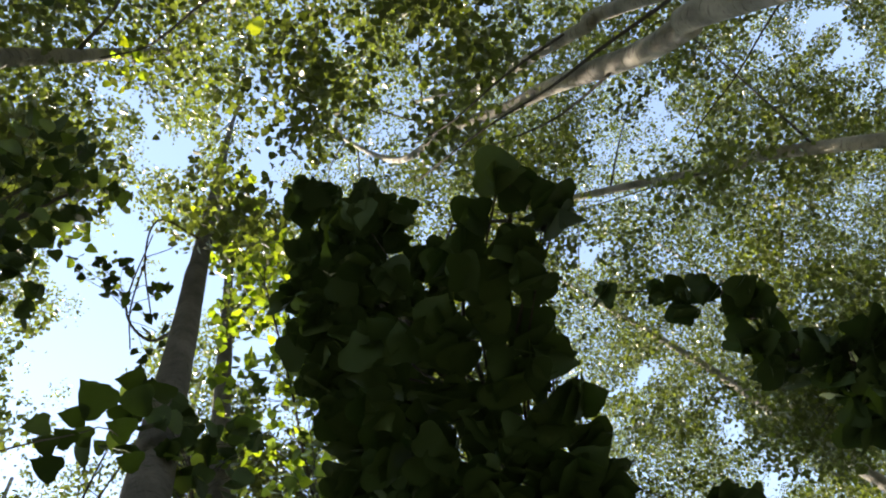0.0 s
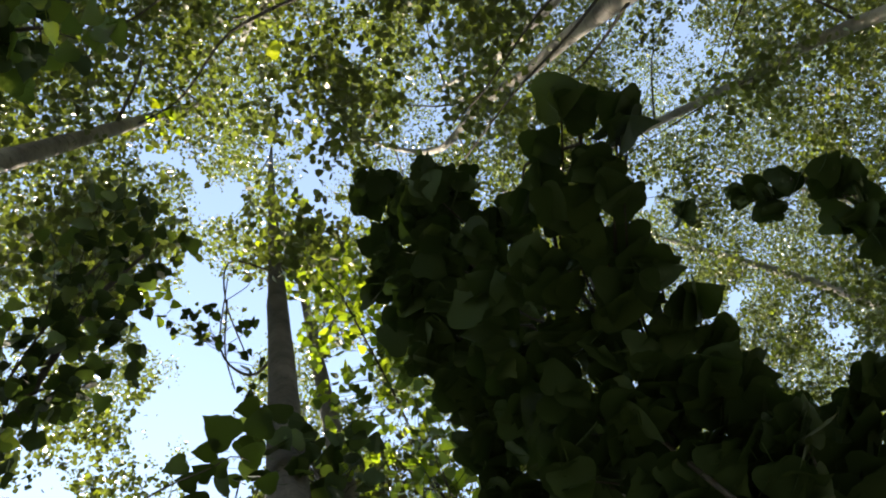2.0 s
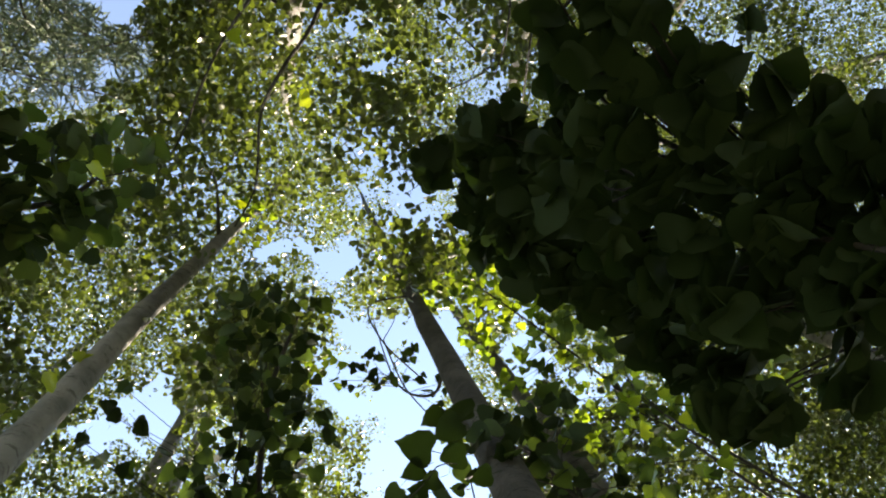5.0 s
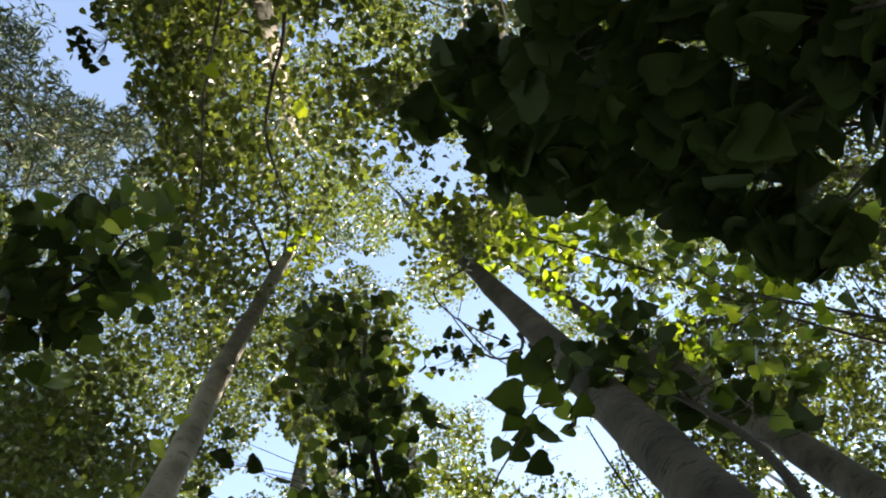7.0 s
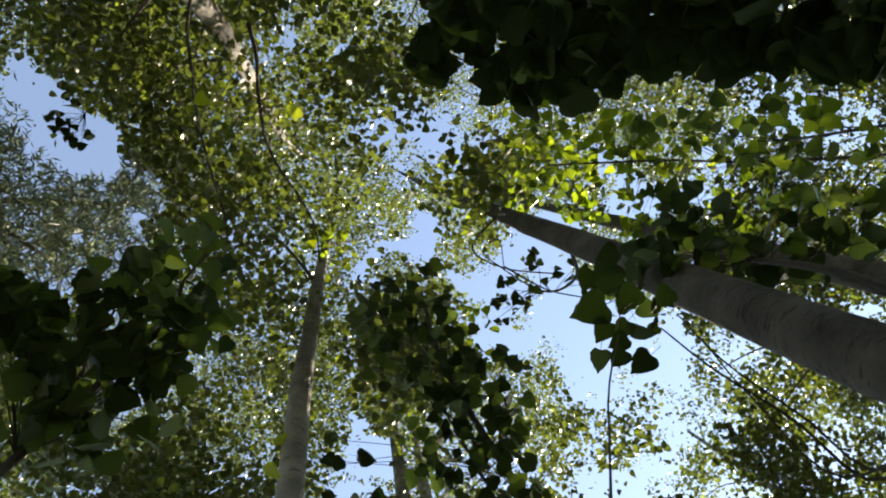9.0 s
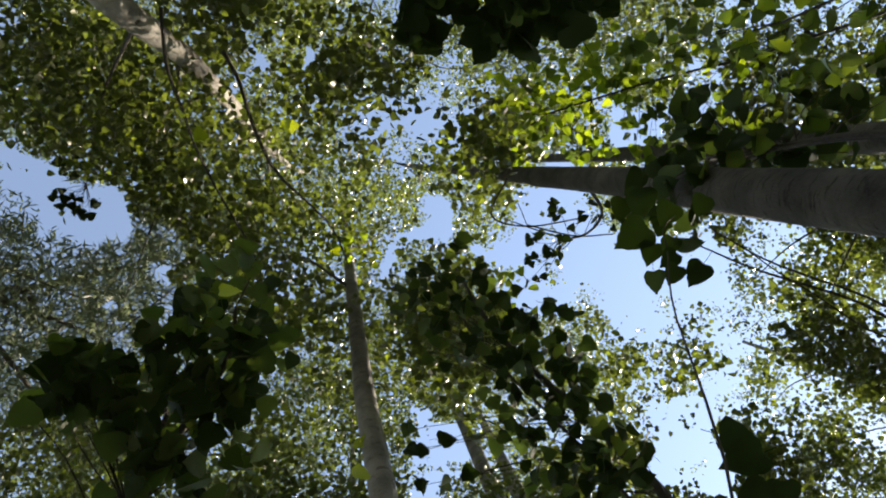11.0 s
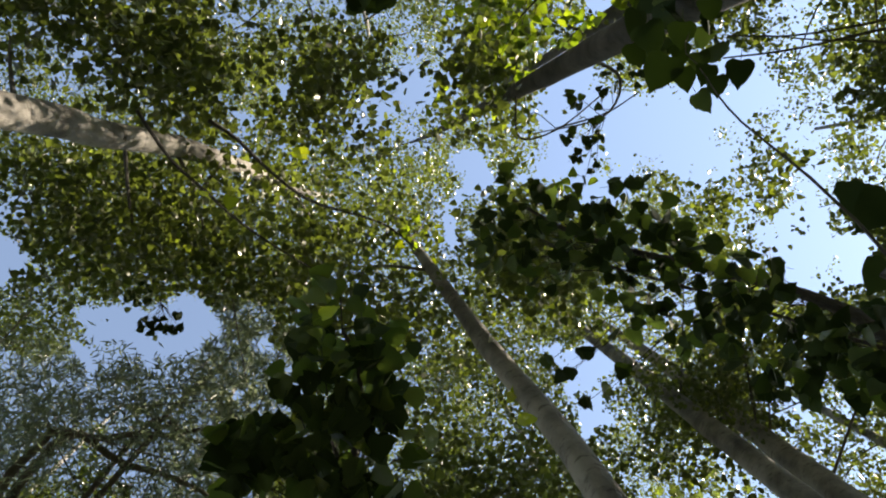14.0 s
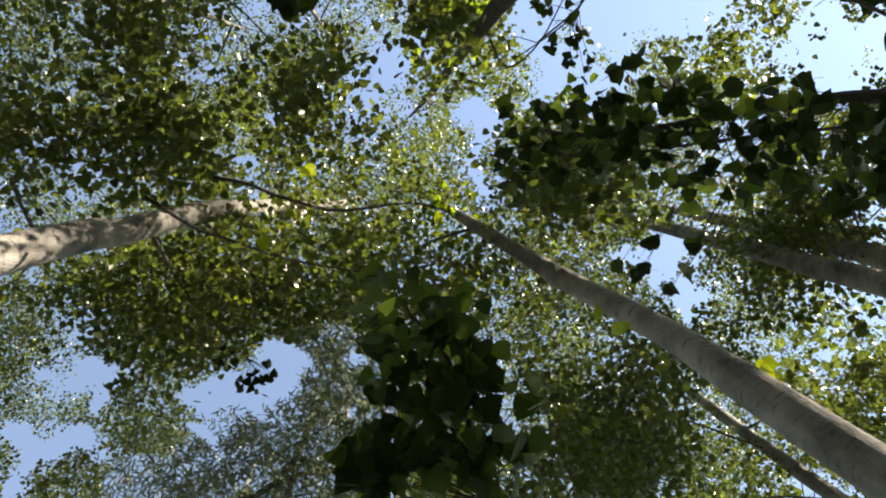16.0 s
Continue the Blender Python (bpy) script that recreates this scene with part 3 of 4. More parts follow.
# ---- willow behind: fine narrow leaves on dark limbs ----
willow = thing("willow_tree", (-4.2, -6.4, 0), "willow with fine grey-green leaves on dark limbs", "tree")
stem("trunk", [(-4.2, -6.4, 0), (-4.0, -6.0, 3.0), (-3.4, -5.2, 6.0)], 0.18, 0.09, bark_willow, willow, 20, 12, 0.15, 3)
for pts_, r in (([(-3.4, -5.2, 6.0), (-1.84, -4.00, 8.30), (-1.84, -3.28, 8.30), (-1.93, -2.89, 8.30), (-2.18, -2.54, 8.40), (-2.37, -2.30, 8.50)], 0.05),
                ([(-3.4, -5.2, 6.0), (-1.53, -3.58, 7.60), (-1.98, -2.93, 7.70), (-2.27, -2.63, 7.80), (-2.71, -2.39, 8.00), (-3.08, -2.33, 8.20)], 0.045),
                ([(-3.4, -5.2, 6.0), (-2.06, -3.26, 8.40), (-1.86, -2.77, 8.50), (-1.74, -2.43, 8.60), (-1.61, -2.08, 8.80)], 0.035),
                ([(-3.4, -5.2, 6.0), (-1.93, -2.83, 7.90), (-1.95, -2.48, 8.00), (-2.04, -2.19, 8.10), (-2.18, -1.98, 8.30)], 0.035),
                ([(-1.90, -2.84, 8.30), (-1.70, -2.44, 8.50), (-1.59, -2.12, 8.70), (-1.49, -1.83, 8.90)], 0.025)):
    stem("limb", pts_, r, 0.012, bark_willow, willow, 18, 8, 0.12, 4)
M, K = 800, 24
pick = nrng.integers(0, len(WILLOW_SPREAD), M)
ang, rr = nrng.uniform(0, 2 * math.pi, M), np.sqrt(nrng.uniform(0, 1, M)) * WILLOW_SPREAD[pick, 2] * 1.05
wh = nrng.uniform(5.5, 9.5, M)
wt = np.stack([(WILLOW_SPREAD[pick, 0] + rr * np.cos(ang)) * wh, (WILLOW_SPREAD[pick, 1] + rr * np.sin(ang)) * wh, wh], 1) + EYE
lean = nrng.normal(size=(M, 3)) * (0.5, 0.5, 0.25) + (0.25, 0.35, -0.25)
wp = (wt[:, None] + lean[:, None] * np.linspace(-0.6, 0.6, K)[None, :, None] + nrng.normal(size=(M, K, 3)) * 0.045).reshape(-1, 3)
wp = wp[closed(wp, 0.5, 1.15)]
for i in range(0, M, 14):
    if not closed(np.array([wt[i] - lean[i] * 0.9, wt[i], wt[i] + lean[i] * 0.6]), 0.95, 1.05).all():
        continue
    stem("twig", [wt[i] - lean[i] * 0.9, wt[i], wt[i] + lean[i] * 0.6], 0.008, 0.002, bark_willow, willow, 6, 5, 0, i)
wc = part("crown", foliage("crown", wp, nrng.uniform(0.075, 0.13, len(wp)), leaf_willow, SLIM, 0.2), willow)
tagged(wc, "fine narrow grey-green leaves", kind="stuff")

# ---- leafy shoots and saplings close by ----
NEAR_SHOOT = [
    (0.35, -0.15, 2.35, 0.006), (0.38, -0.14, 2.35, 0.006), (0.42, -0.14, 2.32, 0.006), (0.44, -0.11, 2.32, 0.006),
    (0.40, -0.06, 2.34, 0.006), (0.42, -0.05, 2.32, 0.006), (0.42, -0.04, 2.31, 0.006), (0.37, -0.14, 2.35, 0.006),
    (0.42, -0.12, 2.32, 0.006), (0.34, -0.08, 2.37, 0.006), (0.40, -0.06, 2.34, 0.006), (0.42, -0.05, 2.32, 0.006),
    (0.44, -0.02, 2.31, 0.006), (0.34, -0.04, 2.37, 0.006), (0.35, -0.01, 2.35, 0.007), (0.40, -0.01, 2.34, 0.006),
    (0.51, 0.08, 2.32, 0.019), (0.55, 0.12, 2.28, 0.019), (0.58, 0.17, 2.25, 0.019), (0.61, 0.21, 2.22, 0.022),
    (0.63, 0.24, 2.19, 0.023)]
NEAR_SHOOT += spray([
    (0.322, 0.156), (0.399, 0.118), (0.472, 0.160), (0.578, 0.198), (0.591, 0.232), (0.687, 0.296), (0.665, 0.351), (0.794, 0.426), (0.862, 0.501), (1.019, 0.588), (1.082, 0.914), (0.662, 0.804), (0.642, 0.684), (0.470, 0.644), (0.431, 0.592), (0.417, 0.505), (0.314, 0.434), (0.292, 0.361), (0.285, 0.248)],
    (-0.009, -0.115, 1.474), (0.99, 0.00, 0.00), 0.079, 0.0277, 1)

HIGH_SHOOT = [
    (0.31, 0.12, 2.96, 0.030), (0.36, 0.20, 2.93, 0.036), (0.28, 0.09, 2.97, 0.024)]
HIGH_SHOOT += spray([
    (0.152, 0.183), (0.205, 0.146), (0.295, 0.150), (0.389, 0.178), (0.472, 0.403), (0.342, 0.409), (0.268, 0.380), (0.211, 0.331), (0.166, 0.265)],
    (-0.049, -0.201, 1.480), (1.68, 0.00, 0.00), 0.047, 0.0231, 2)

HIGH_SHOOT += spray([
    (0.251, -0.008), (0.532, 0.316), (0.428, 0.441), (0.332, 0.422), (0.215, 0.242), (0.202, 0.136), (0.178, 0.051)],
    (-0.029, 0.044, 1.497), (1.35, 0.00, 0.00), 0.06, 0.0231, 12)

LOW_SHOOT = [
    (0.82, 0.36, 2.30, 0.060), (0.87, 0.31, 2.27, 0.060), (0.89, 0.36, 2.22, 0.060), (0.84, 0.42, 2.24, 0.060),
    (0.79, 0.44, 2.27, 0.050), (0.90, 0.25, 2.27, 0.040), (0.25, 0.33, 3.05, 0.043), (0.31, 0.31, 3.45, 0.054),
    (0.27, 0.37, 2.93, 0.040), (0.32, 0.33, 3.24, 0.055), (0.60, 0.49, 2.31, 0.055), (0.65, 0.50, 2.25, 0.055),
    (0.72, 0.47, 2.23, 0.055), (0.70, 0.51, 2.19, 0.055), (0.65, 0.44, 2.31, 0.055), (0.71, 0.41, 2.27, 0.055)]

LOW_SHOOT_TIPS = [
    (0.53, 0.58, 2.32, 0.028), (0.40, 0.63, 2.50, 0.022), (0.46, 0.64, 2.46, 0.028), (0.35, 0.44, 2.70, 0.024),
    (0.39, 0.54, 2.65, 0.026), (0.43, 0.60, 2.61, 0.030), (0.47, 0.62, 2.58, 0.035), (0.42, 0.46, 2.68, 0.055),
    (0.46, 0.54, 2.62, 0.080), (0.54, 0.57, 2.56, 0.070), (0.41, 0.34, 2.70, 0.060), (0.48, 0.41, 2.66, 0.080),
    (0.56, 0.48, 2.60, 0.080), (0.61, 0.53, 2.54, 0.060), (0.46, 0.70, 2.52, 0.040)]

SAPLING = [
    (-1.28, 0.67, 4.52, 0.013), (-1.34, 0.57, 4.51, 0.013), (-1.42, 0.67, 4.35, 0.012), (-1.44, 0.57, 4.37, 0.012),
    (-1.35, 0.52, 4.53, 0.013), (-1.36, 0.76, 4.36, 0.012), (-1.30, 0.51, 4.65, 0.013)]
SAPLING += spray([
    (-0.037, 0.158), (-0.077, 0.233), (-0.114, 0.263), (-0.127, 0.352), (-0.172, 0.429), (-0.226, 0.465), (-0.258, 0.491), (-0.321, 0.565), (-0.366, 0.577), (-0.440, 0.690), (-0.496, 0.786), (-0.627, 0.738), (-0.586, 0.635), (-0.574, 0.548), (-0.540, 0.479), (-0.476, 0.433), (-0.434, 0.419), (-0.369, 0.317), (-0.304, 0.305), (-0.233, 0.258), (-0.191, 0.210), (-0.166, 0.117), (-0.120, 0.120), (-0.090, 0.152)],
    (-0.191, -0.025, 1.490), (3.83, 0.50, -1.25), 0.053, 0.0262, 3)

DARK_SAPLING = [
    (-0.67, -0.37, 3.55, 0.119), (-0.55, -0.37, 3.58, 0.102), (-0.70, -0.24, 3.55, 0.119), (-0.57, -0.19, 3.59, 0.102),
    (-0.47, -0.25, 3.61, 0.085), (-0.70, -0.13, 3.57, 0.093), (-0.83, -0.56, 3.47, 0.186), (-0.77, -0.39, 3.53, 0.186),
    (-1.04, -0.45, 3.40, 0.203), (-0.90, -0.29, 3.50, 0.186), (-1.13, -0.31, 3.37, 0.186), (-1.00, -0.11, 3.48, 0.152)]
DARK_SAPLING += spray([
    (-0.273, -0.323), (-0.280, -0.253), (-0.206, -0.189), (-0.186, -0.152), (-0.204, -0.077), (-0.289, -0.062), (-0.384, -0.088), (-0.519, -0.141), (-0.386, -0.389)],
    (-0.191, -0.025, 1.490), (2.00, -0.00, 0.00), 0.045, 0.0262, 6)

SIDE_SHOOT = [
    (1.18, 0.08, 3.00, 0.030), (1.22, 0.09, 2.96, 0.030), (1.22, 0.06, 2.97, 0.030), (1.06, 0.13, 3.08, 0.030),
    (1.27, 0.02, 2.93, 0.030)]
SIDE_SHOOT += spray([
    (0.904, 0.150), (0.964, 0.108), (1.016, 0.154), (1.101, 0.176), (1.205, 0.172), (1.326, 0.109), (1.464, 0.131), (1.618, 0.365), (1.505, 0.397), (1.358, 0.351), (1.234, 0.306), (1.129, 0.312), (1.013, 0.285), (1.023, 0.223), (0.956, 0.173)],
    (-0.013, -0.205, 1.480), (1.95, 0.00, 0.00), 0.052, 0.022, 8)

TRUNK_LEAVES = [
    (0.20, 1.15, 3.67, 0.045), (0.22, 1.20, 3.60, 0.045), (0.04, 1.08, 3.75, 0.045), (0.08, 1.13, 3.63, 0.045),
    (0.20, 1.27, 3.58, 0.045), (0.22, 1.47, 3.75, 0.045), (0.21, 1.71, 4.01, 0.045), (0.29, 1.74, 3.95, 0.045),
    (0.36, 1.79, 3.93, 0.045), (0.14, 1.40, 3.66, 0.045), (0.32, 1.13, 3.82, 0.045), (0.20, 1.08, 3.69, 0.045),
    (0.30, 1.20, 3.64, 0.045), (0.28, 1.37, 3.60, 0.045), (0.35, 1.49, 3.66, 0.045), (-0.04, 1.07, 4.01, 0.045),
    (-0.06, 1.13, 3.96, 0.045), (-0.06, 1.21, 3.95, 0.045), (0.03, 1.24, 3.95, 0.045), (0.13, 1.23, 3.65, 0.045),
    (0.27, 1.70, 3.70, 0.045), (0.44, 1.82, 3.86, 0.045)]

TRUNK_LEAVES_LOW = [
    (0.20, 1.41, 3.76, 0.073), (0.01, 1.36, 3.91, 0.065), (0.21, 1.49, 3.70, 0.062), (0.26, 1.48, 3.57, 0.060),
    (0.32, 1.37, 3.77, 0.062), (0.38, 1.40, 3.62, 0.060), (0.46, 1.45, 3.56, 0.060), (0.37, 1.46, 3.44, 0.067),
    (0.39, 1.53, 3.38, 0.067), (0.40, 1.52, 3.25, 0.074), (0.48, 1.48, 3.40, 0.058), (-0.14, 1.38, 4.01, 0.033),
    (0.03, 1.12, 3.86, 0.073), (0.15, 1.12, 3.86, 0.052), (0.16, 1.17, 3.70, 0.080), (0.29, 1.18, 3.81, 0.062),
    (0.04, 1.19, 3.70, 0.080), (0.40, 1.20, 3.89, 0.043), (-0.08, 1.18, 3.70, 0.060)]

OLIVE_SAPLING = [
    (0.54, 1.03, 4.05, 0.108), (0.67, 1.16, 3.96, 0.129), (0.74, 1.25, 3.78, 0.125), (0.78, 1.38, 3.67, 0.125),
    (0.70, 1.48, 3.50, 0.120), (0.61, 1.37, 3.61, 0.120), (0.57, 1.28, 3.80, 0.104), (0.91, 1.37, 3.62, 0.104),
    (0.52, 1.52, 3.39, 0.096), (0.47, 1.45, 3.46, 0.096), (0.44, 1.41, 3.63, 0.080), (1.03, 1.37, 3.57, 0.104)]

GAP_SPRAY = [
    (-0.09, 1.37, 5.80, 0.071), (-0.19, 1.51, 5.74, 0.147), (-0.07, 1.61, 5.71, 0.147), (-0.12, 1.64, 5.48, 0.141),
    (-0.36, 1.29, 5.81, 0.147), (-0.38, 1.43, 5.76, 0.118), (-0.50, 1.33, 5.79, 0.118), (-0.13, 1.41, 5.87, 0.084),
    (-0.27, 1.40, 5.87, 0.096), (-0.41, 1.44, 5.85, 0.072), (-0.34, 1.28, 5.91, 0.072), (-0.49, 1.33, 5.88, 0.108),
    (-0.61, 1.39, 5.85, 0.084), (-0.68, 1.29, 5.88, 0.096), (-0.14, 1.54, 5.71, 0.094), (-0.08, 1.60, 5.58, 0.092)]

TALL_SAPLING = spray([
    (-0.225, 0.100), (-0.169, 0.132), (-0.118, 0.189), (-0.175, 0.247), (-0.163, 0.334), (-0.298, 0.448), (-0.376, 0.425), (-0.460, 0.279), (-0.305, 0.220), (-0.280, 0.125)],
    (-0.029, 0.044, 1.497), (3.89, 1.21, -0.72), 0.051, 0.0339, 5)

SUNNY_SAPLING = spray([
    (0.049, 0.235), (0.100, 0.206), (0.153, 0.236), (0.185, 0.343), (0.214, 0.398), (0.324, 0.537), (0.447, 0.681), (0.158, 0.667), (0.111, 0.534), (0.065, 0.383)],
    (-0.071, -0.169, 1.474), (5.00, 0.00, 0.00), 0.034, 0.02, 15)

HANGING_SPRIG = [
    (-0.84, -2.37, 7.70, 0.020), (-0.80, -2.36, 7.70, 0.020), (-0.90, -2.30, 7.70, 0.020), (-0.76, -2.29, 7.70, 0.020),
    (-0.83, -2.28, 7.70, 0.020), (-0.82, -2.21, 7.70, 0.020), (-0.88, -2.21, 7.70, 0.020), (-0.82, -2.16, 7.70, 0.020),
    (-0.92, -2.12, 7.70, 0.020), (-0.91, -2.17, 7.70, 0.020), (-0.85, -2.03, 7.70, 0.020), (-0.96, -2.11, 7.70, 0.020),
    (-0.96, -2.04, 7.70, 0.020), (-0.55, -2.38, 7.70, 0.020), (-0.55, -2.32, 7.70, 0.020), (-0.62, -2.30, 7.70, 0.020),
    (-0.63, -2.23, 7.70, 0.020), (-0.44, -2.22, 7.70, 0.020), (-0.55, -2.18, 7.70, 0.020)]

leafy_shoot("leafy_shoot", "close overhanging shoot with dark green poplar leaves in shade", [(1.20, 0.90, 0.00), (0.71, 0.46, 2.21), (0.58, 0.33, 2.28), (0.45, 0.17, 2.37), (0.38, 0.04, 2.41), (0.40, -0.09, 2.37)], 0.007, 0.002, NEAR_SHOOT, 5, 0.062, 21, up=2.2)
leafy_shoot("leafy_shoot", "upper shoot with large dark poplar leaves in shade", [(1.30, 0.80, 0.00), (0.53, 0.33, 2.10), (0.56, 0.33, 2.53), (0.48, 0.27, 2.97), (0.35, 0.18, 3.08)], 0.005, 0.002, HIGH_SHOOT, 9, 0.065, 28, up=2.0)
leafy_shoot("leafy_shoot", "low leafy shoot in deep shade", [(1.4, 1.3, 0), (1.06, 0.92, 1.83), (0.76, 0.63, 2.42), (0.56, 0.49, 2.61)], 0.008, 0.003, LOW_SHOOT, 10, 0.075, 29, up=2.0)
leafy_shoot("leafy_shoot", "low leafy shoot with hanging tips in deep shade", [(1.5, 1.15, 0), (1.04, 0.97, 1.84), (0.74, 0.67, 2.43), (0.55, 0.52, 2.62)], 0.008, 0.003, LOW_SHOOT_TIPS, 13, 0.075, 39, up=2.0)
leafy_shoot("poplar_sapling", "slender poplar sapling with leaves dark against the sky", [(-1.6, 2.2, 0), (-1.5, 2.0, 2.0), (-1.35, 1.63, 3.60), (-1.28, 1.60, 3.95), (-1.16, 1.47, 4.30), (-0.85, 0.95, 4.9), (-0.56, 0.7, 5.3)], 0.055, 0.008, SAPLING, 6, 0.078, 22, kinds=LEAVES + SHADE[:2])
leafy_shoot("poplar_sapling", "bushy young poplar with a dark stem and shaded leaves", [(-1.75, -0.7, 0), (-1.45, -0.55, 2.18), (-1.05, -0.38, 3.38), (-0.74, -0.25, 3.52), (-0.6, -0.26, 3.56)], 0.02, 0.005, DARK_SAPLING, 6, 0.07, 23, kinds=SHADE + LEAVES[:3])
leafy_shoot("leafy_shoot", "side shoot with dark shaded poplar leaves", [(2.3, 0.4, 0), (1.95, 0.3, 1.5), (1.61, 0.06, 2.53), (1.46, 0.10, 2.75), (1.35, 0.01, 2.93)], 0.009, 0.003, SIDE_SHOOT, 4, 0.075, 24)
twig_shoot = leafy_shoot("leafy_shoot", "thin twig with large pointed leaves against the sky", [(-1.05, 0.75, 0.00), (-0.57, 0.60, 2.20), (-0.60, 0.80, 2.60), (-0.45, 0.78, 2.75), (-0.39, 0.82, 2.92), (-0.32, 0.85, 3.08), (-0.25, 0.89, 3.22), (-0.18, 0.92, 3.32), (-0.12, 0.92, 3.38), (-0.07, 0.99, 3.45)], 0.004, 0.0016, [], 0, 0.1, 25)
# each leaf: foot of the blade, and the way to its tip
HANGING_LEAVES = [
    (-0.127, 0.876, 3.400, -0.085, -0.094, -0.015), (-0.168, 0.901, 3.380, -0.079, -0.011, -0.015), (-0.176, 0.978, 3.360, 0.059, 0.063, -0.015),
    (-0.141, 0.948, 3.360, -0.055, -0.017, -0.015), (-0.182, 0.943, 3.320, -0.046, -0.036, -0.015), (-0.197, 1.022, 3.300, -0.082, -0.034, -0.015),
    (-0.244, 0.883, 3.300, -0.072, 0.020, -0.015), (-0.217, 0.939, 3.280, -0.059, -0.024, -0.015), (-0.042, 0.971, 3.450, -0.087, -0.038, -0.015),
    (-0.011, 0.883, 3.500, -0.114, 0.009, -0.015), (-0.050, 0.850, 3.550, -0.089, 0.007, -0.015), (0.003, 1.070, 3.450, -0.082, -0.026, -0.015),
    (0.046, 0.910, 3.600, -0.100, -0.036, -0.015), (-0.527, 0.851, 2.780, 0.008, 0.089, -0.020), (-0.531, 0.919, 2.750, -0.066, -0.083, -0.020),
    (-0.588, 0.924, 2.720, -0.080, -0.047, -0.020), (-0.663, 0.885, 2.740, -0.051, -0.067, -0.020), (-0.651, 0.913, 2.620, -0.062, -0.101, -0.020),
    (-0.570, 0.951, 2.700, -0.071, 0.015, -0.020), (-0.685, 0.821, 2.640, -0.042, 0.064, -0.020)]
hang_rng = random.Random(77)
for x, y, z, dx, dy, dz in HANGING_LEAVES:
    way = Vector((dx, dy, dz))
    size = max(0.06, way.length * 0.85)
    ob = new("leaf", hang_rng.choice(LEAVES))
    ob.parent, ob.matrix_parent_inverse = twig_shoot, twig_shoot.matrix_world.inverted()
    face = Vector((hang_rng.gauss(0, 0.25), 0.35 + hang_rng.gauss(0, 0.25), 1.0))
    ob.matrix_basis = Matrix.Translation(Vector((x, y, z)) + way.normalized() * size * 0.45) @ turn_from(face, way) @ Matrix.Scale(size, 4)
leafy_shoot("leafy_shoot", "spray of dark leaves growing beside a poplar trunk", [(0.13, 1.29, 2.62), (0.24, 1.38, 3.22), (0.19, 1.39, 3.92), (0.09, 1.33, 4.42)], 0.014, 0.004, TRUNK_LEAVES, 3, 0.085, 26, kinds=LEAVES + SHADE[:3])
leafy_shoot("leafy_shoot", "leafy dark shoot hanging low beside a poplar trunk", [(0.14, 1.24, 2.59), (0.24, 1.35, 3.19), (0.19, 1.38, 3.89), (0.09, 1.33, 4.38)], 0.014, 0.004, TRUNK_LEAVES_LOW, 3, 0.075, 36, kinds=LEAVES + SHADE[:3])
leafy_shoot("leafy_shoot", "forked bare branch with a spray of small leaves", [(0.07, 1.21, 5.01), (-0.1, 1.5, 5.32), (-0.29, 1.5, 5.77), (-0.26, 1.15, 6.21)], 0.012, 0.004, GAP_SPRAY, 3, 0.06, 27)

leafy_shoot("poplar_sapling", "young poplar with olive green leaves, partly lit", [(1.6, 2.6, 0), (1.28, 2.14, 2.04), (0.97, 1.76, 3.22), (0.72, 1.47, 3.91)], 0.012, 0.005, OLIVE_SAPLING, 9, 0.062, 30, kinds=SHADE + SUNLIT)

leafy_shoot("poplar_sapling", "young poplar with yellow-green leaves lit by the sun", [(1.9, 3.6, 0), (1.8, 3.4, 2.5), (1.18, 2.57, 5.47), (0.87, 1.94, 5.91), (0.52, 1.30, 6.22)], 0.014, 0.006, SUNNY_SAPLING, 5, 0.07, 51, kinds=SUNLIT + SHADE[:3])
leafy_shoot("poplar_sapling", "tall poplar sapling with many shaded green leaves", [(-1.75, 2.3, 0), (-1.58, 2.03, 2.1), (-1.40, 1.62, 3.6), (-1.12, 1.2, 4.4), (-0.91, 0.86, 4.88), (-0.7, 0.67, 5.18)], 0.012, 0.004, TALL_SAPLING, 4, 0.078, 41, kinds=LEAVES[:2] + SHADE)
leafy_shoot("leafy_shoot", "thin hanging twigs with small leaves against the sky", [(0.4, -1.18, 5.28), (0.02, -1.66, 6.39), (-0.45, -1.98, 7.31), (-0.73, -2.12, 7.71)], 0.012, 0.003, HANGING_SPRIG, 2, 0.08, 42)

# ---- single leaves that stand out ----
poplars = [o for o in scene.objects if o.name.startswith("poplar_tree")]
pick_rng = random.Random(31)
# dark bare branches
BARE = [
        (2, [(0.30, -0.67, 4.90), (0.18, -0.58, 4.95), (-0.00, -0.50, 5.05), (-0.22, -0.37, 5.30), (-0.41, -0.15, 5.80), (-0.56, -0.00, 6.10), (-0.83, 0.15, 6.50)], 0.011, 0.006),
        (2, [(0.35, -0.83, 4.40), (0.14, -0.80, 4.50), (-0.01, -0.74, 4.60), (-0.18, -0.69, 4.80), (-0.39, -0.58, 5.00), (-0.61, -0.44, 5.20), (-0.76, -0.37, 5.30)], 0.009, 0.005),
        (3, [(1.55, -1.04, 3.90), (1.45, -0.85, 4.00), (1.32, -0.64, 4.10), (1.25, -0.44, 4.30), (1.12, -0.17, 4.60), (1.02, 0.18, 5.00)], 0.011, 0.005),
        (3, [(1.37, -0.73, 4.60), (1.20, -0.48, 4.70), (1.07, -0.18, 4.90), (0.97, 0.00, 5.10)], 0.008, 0.004)]
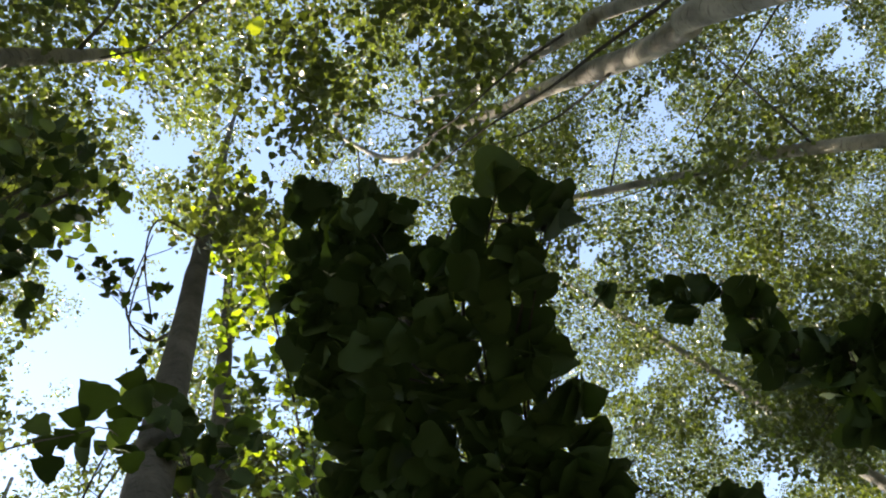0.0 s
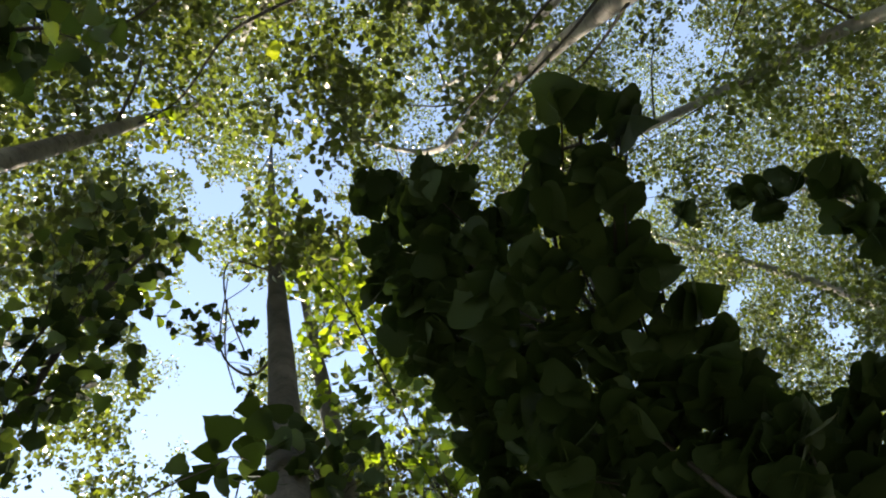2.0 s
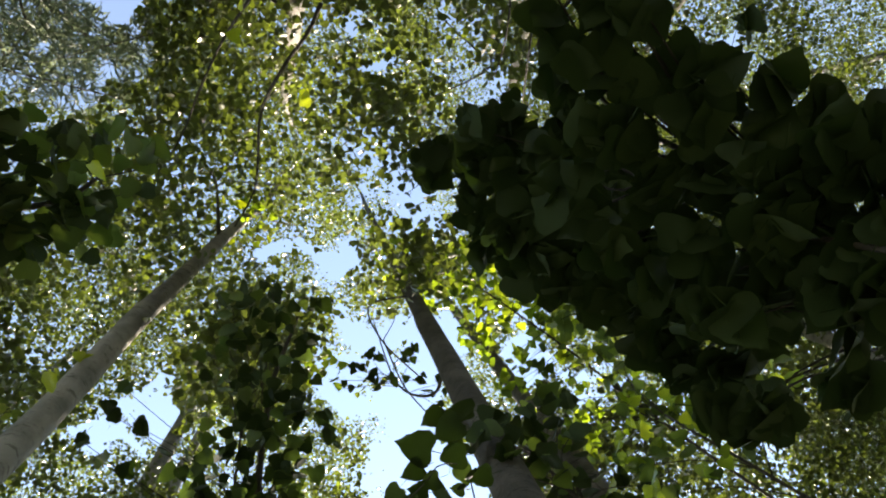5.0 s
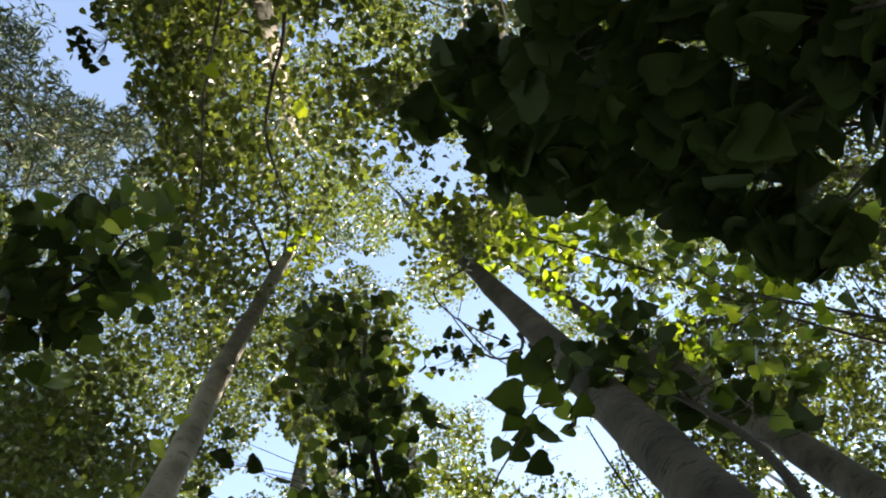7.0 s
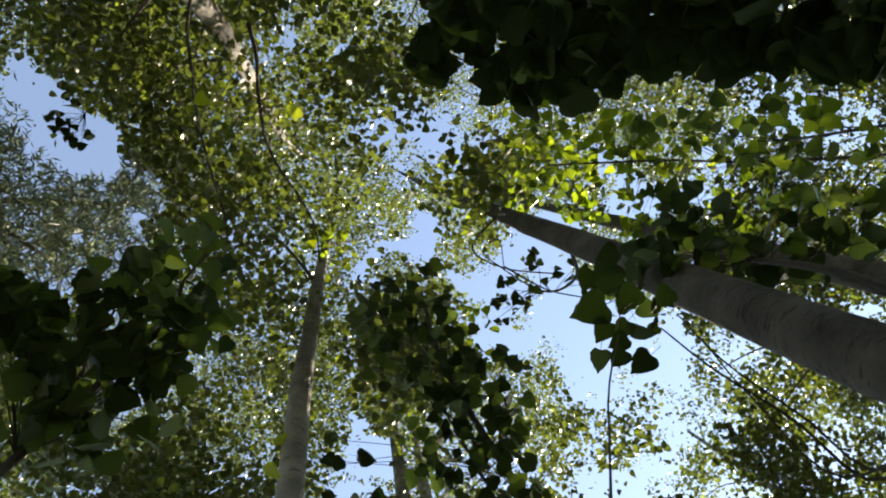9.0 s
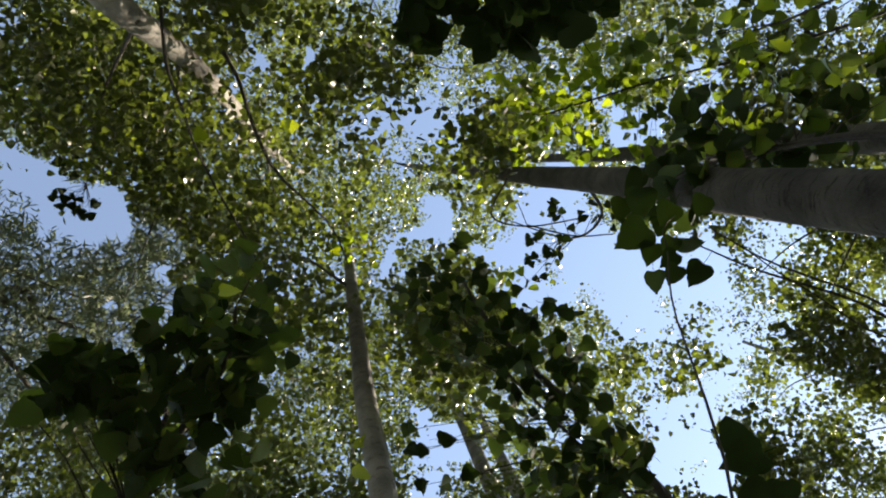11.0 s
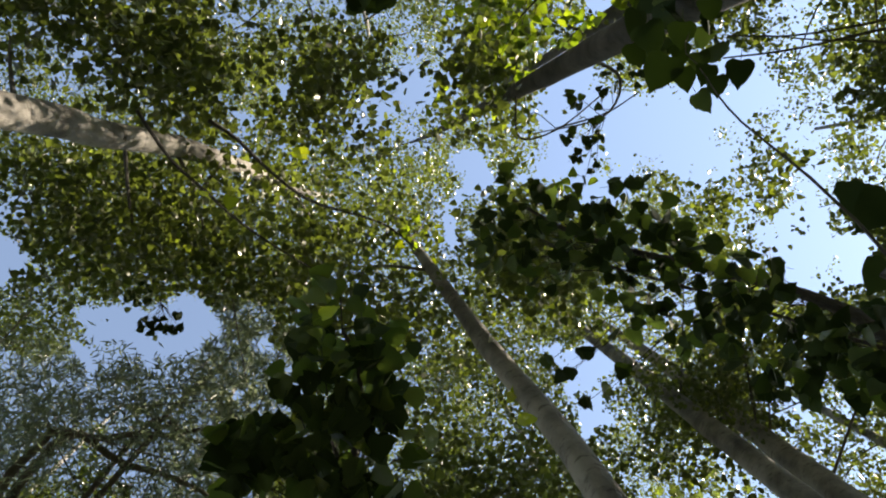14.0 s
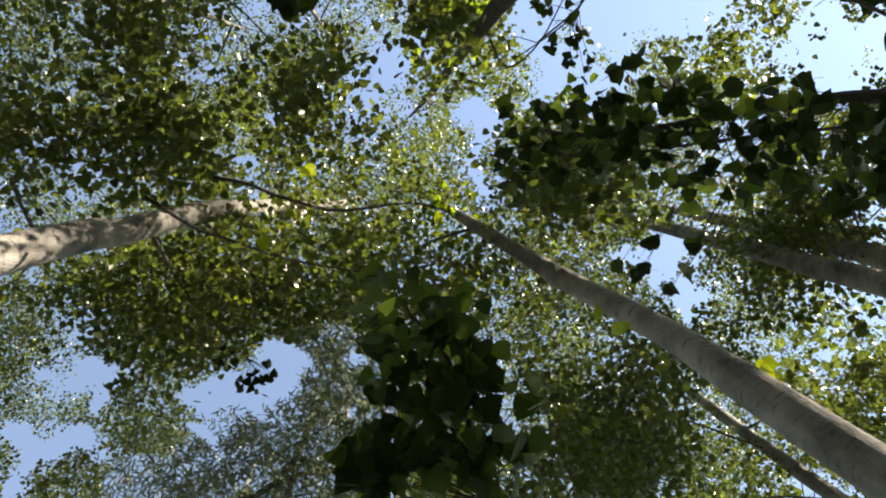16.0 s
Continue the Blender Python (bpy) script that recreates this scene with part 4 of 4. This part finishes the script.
BARE += [
        (3, [(4.12, -2.47, 6.53), (4.14, -1.82, 6.77), (4.09, -1.32, 6.84), (4.02, -0.83, 6.98), (4.09, -0.27, 7.23)], 0.012, 0.005),
        (5, [(0.51, 2.44, 3.64), (-0.38, 3.46, 4.78), (-0.30, 3.00, 5.07), (-0.25, 2.64, 5.46), (-0.17, 2.42, 5.85)], 0.014, 0.006),
        (5, [(0.51, 2.44, 3.54), (-0.32, 3.44, 4.78), (-0.26, 3.05, 5.07), (-0.18, 2.70, 5.46), (-0.04, 2.56, 5.96)], 0.012, 0.005)]
BARE += [
        (5, [(0.51, 2.44, 3.44), (-0.43, 3.15, 4.67), (-0.29, 2.76, 5.16), (-0.11, 2.60, 5.66)], 0.009, 0.004),
        (0, [(0.07, 1.15, 6.31), (-0.26, 1.14, 6.59), (-0.29, 1.41, 6.50), (-0.14, 1.69, 6.10)], 0.009, 0.005),
        (0, [(-0.28, 1.41, 6.50), (-0.28, 1.64, 6.10), (-0.21, 1.80, 5.81)], 0.007, 0.005),
        (0, [(-0.29, 1.41, 6.50), (-0.13, 1.32, 6.60), (-0.13, 1.24, 6.64)], 0.004, 0.002)]
for tree, pts_, r0, r1 in BARE:
    stem("branch", pts_, r0, r1, bark_dark, poplars[tree], 18, 6, 0.1, tree, "dark bare branch")
SPOTS = [
        (2, (0.02, -0.31, 4.93), 0.015, 2, 0.075, YELLOW), (2, (-0.08, -0.66, 4.49), 0.09, 2, 0.055, YELLOW), (2, (-0.46, -0.21, 3.09), 0.01, 1, 0.05, YELLOW),
        (1, (-0.90, 0.04, 7.39), 0.12, 7, 0.075, YELLOW), (1, (-0.92, 0.29, 7.49), 0.1, 4, 0.075, YELLOW), (1, (-1.42, 0.31, 4.41), 0.03, 1, 0.09, YELLOW), (1, (-1.57, 0.35, 5.00), 0.05, 2, 0.08, YELLOW), (1, (-1.94, 0.67, 4.16), 0.06, 3, 0.08, YELLOW),
        # from here on: lime clusters with the sunlight put into their colour
        (0, (0.32, 1.28, 7.14), 0.16, 44, 0.08, SUNLIT),
        (0, (0.52, 1.31, 6.91), 0.16, 37, 0.08, SUNLIT),
        (0, (0.74, 1.52, 6.40), 0.16, 30, 0.08, SUNLIT),
        (0, (0.85, 1.72, 6.10), 0.14, 23, 0.08, SUNLIT),
        (0, (0.31, 1.23, 6.89), 0.16, 30, 0.08, SUNLIT),
        (0, (0.22, 0.95, 7.56), 0.12, 17, 0.08, SUNLIT),
        (5, (0.81, 1.25, 6.83), 0.16, 27, 0.08, SUNLIT),
        (5, (0.96, 1.57, 6.07), 0.14, 23, 0.08, SUNLIT),
        (0, (0.39, 1.18, 6.92), 0.12, 23, 0.08, SUNLIT),
        (1, (-0.85, 0.21, 7.64), 0.10, 13, 0.08, SUNLIT),
        (5, (-0.77, 1.30, 6.39), 0.10, 17, 0.08, SUNLIT)]
for tree, place, spread, count, size, kinds in SPOTS:
    for _ in range(count):
        off = Vector((pick_rng.gauss(0, 1), pick_rng.gauss(0, 1), pick_rng.gauss(0, 1))) * spread
        put_leaf(poplars[tree], Vector(place) + off, size, pick_rng, 1.6, 0.4, kinds)
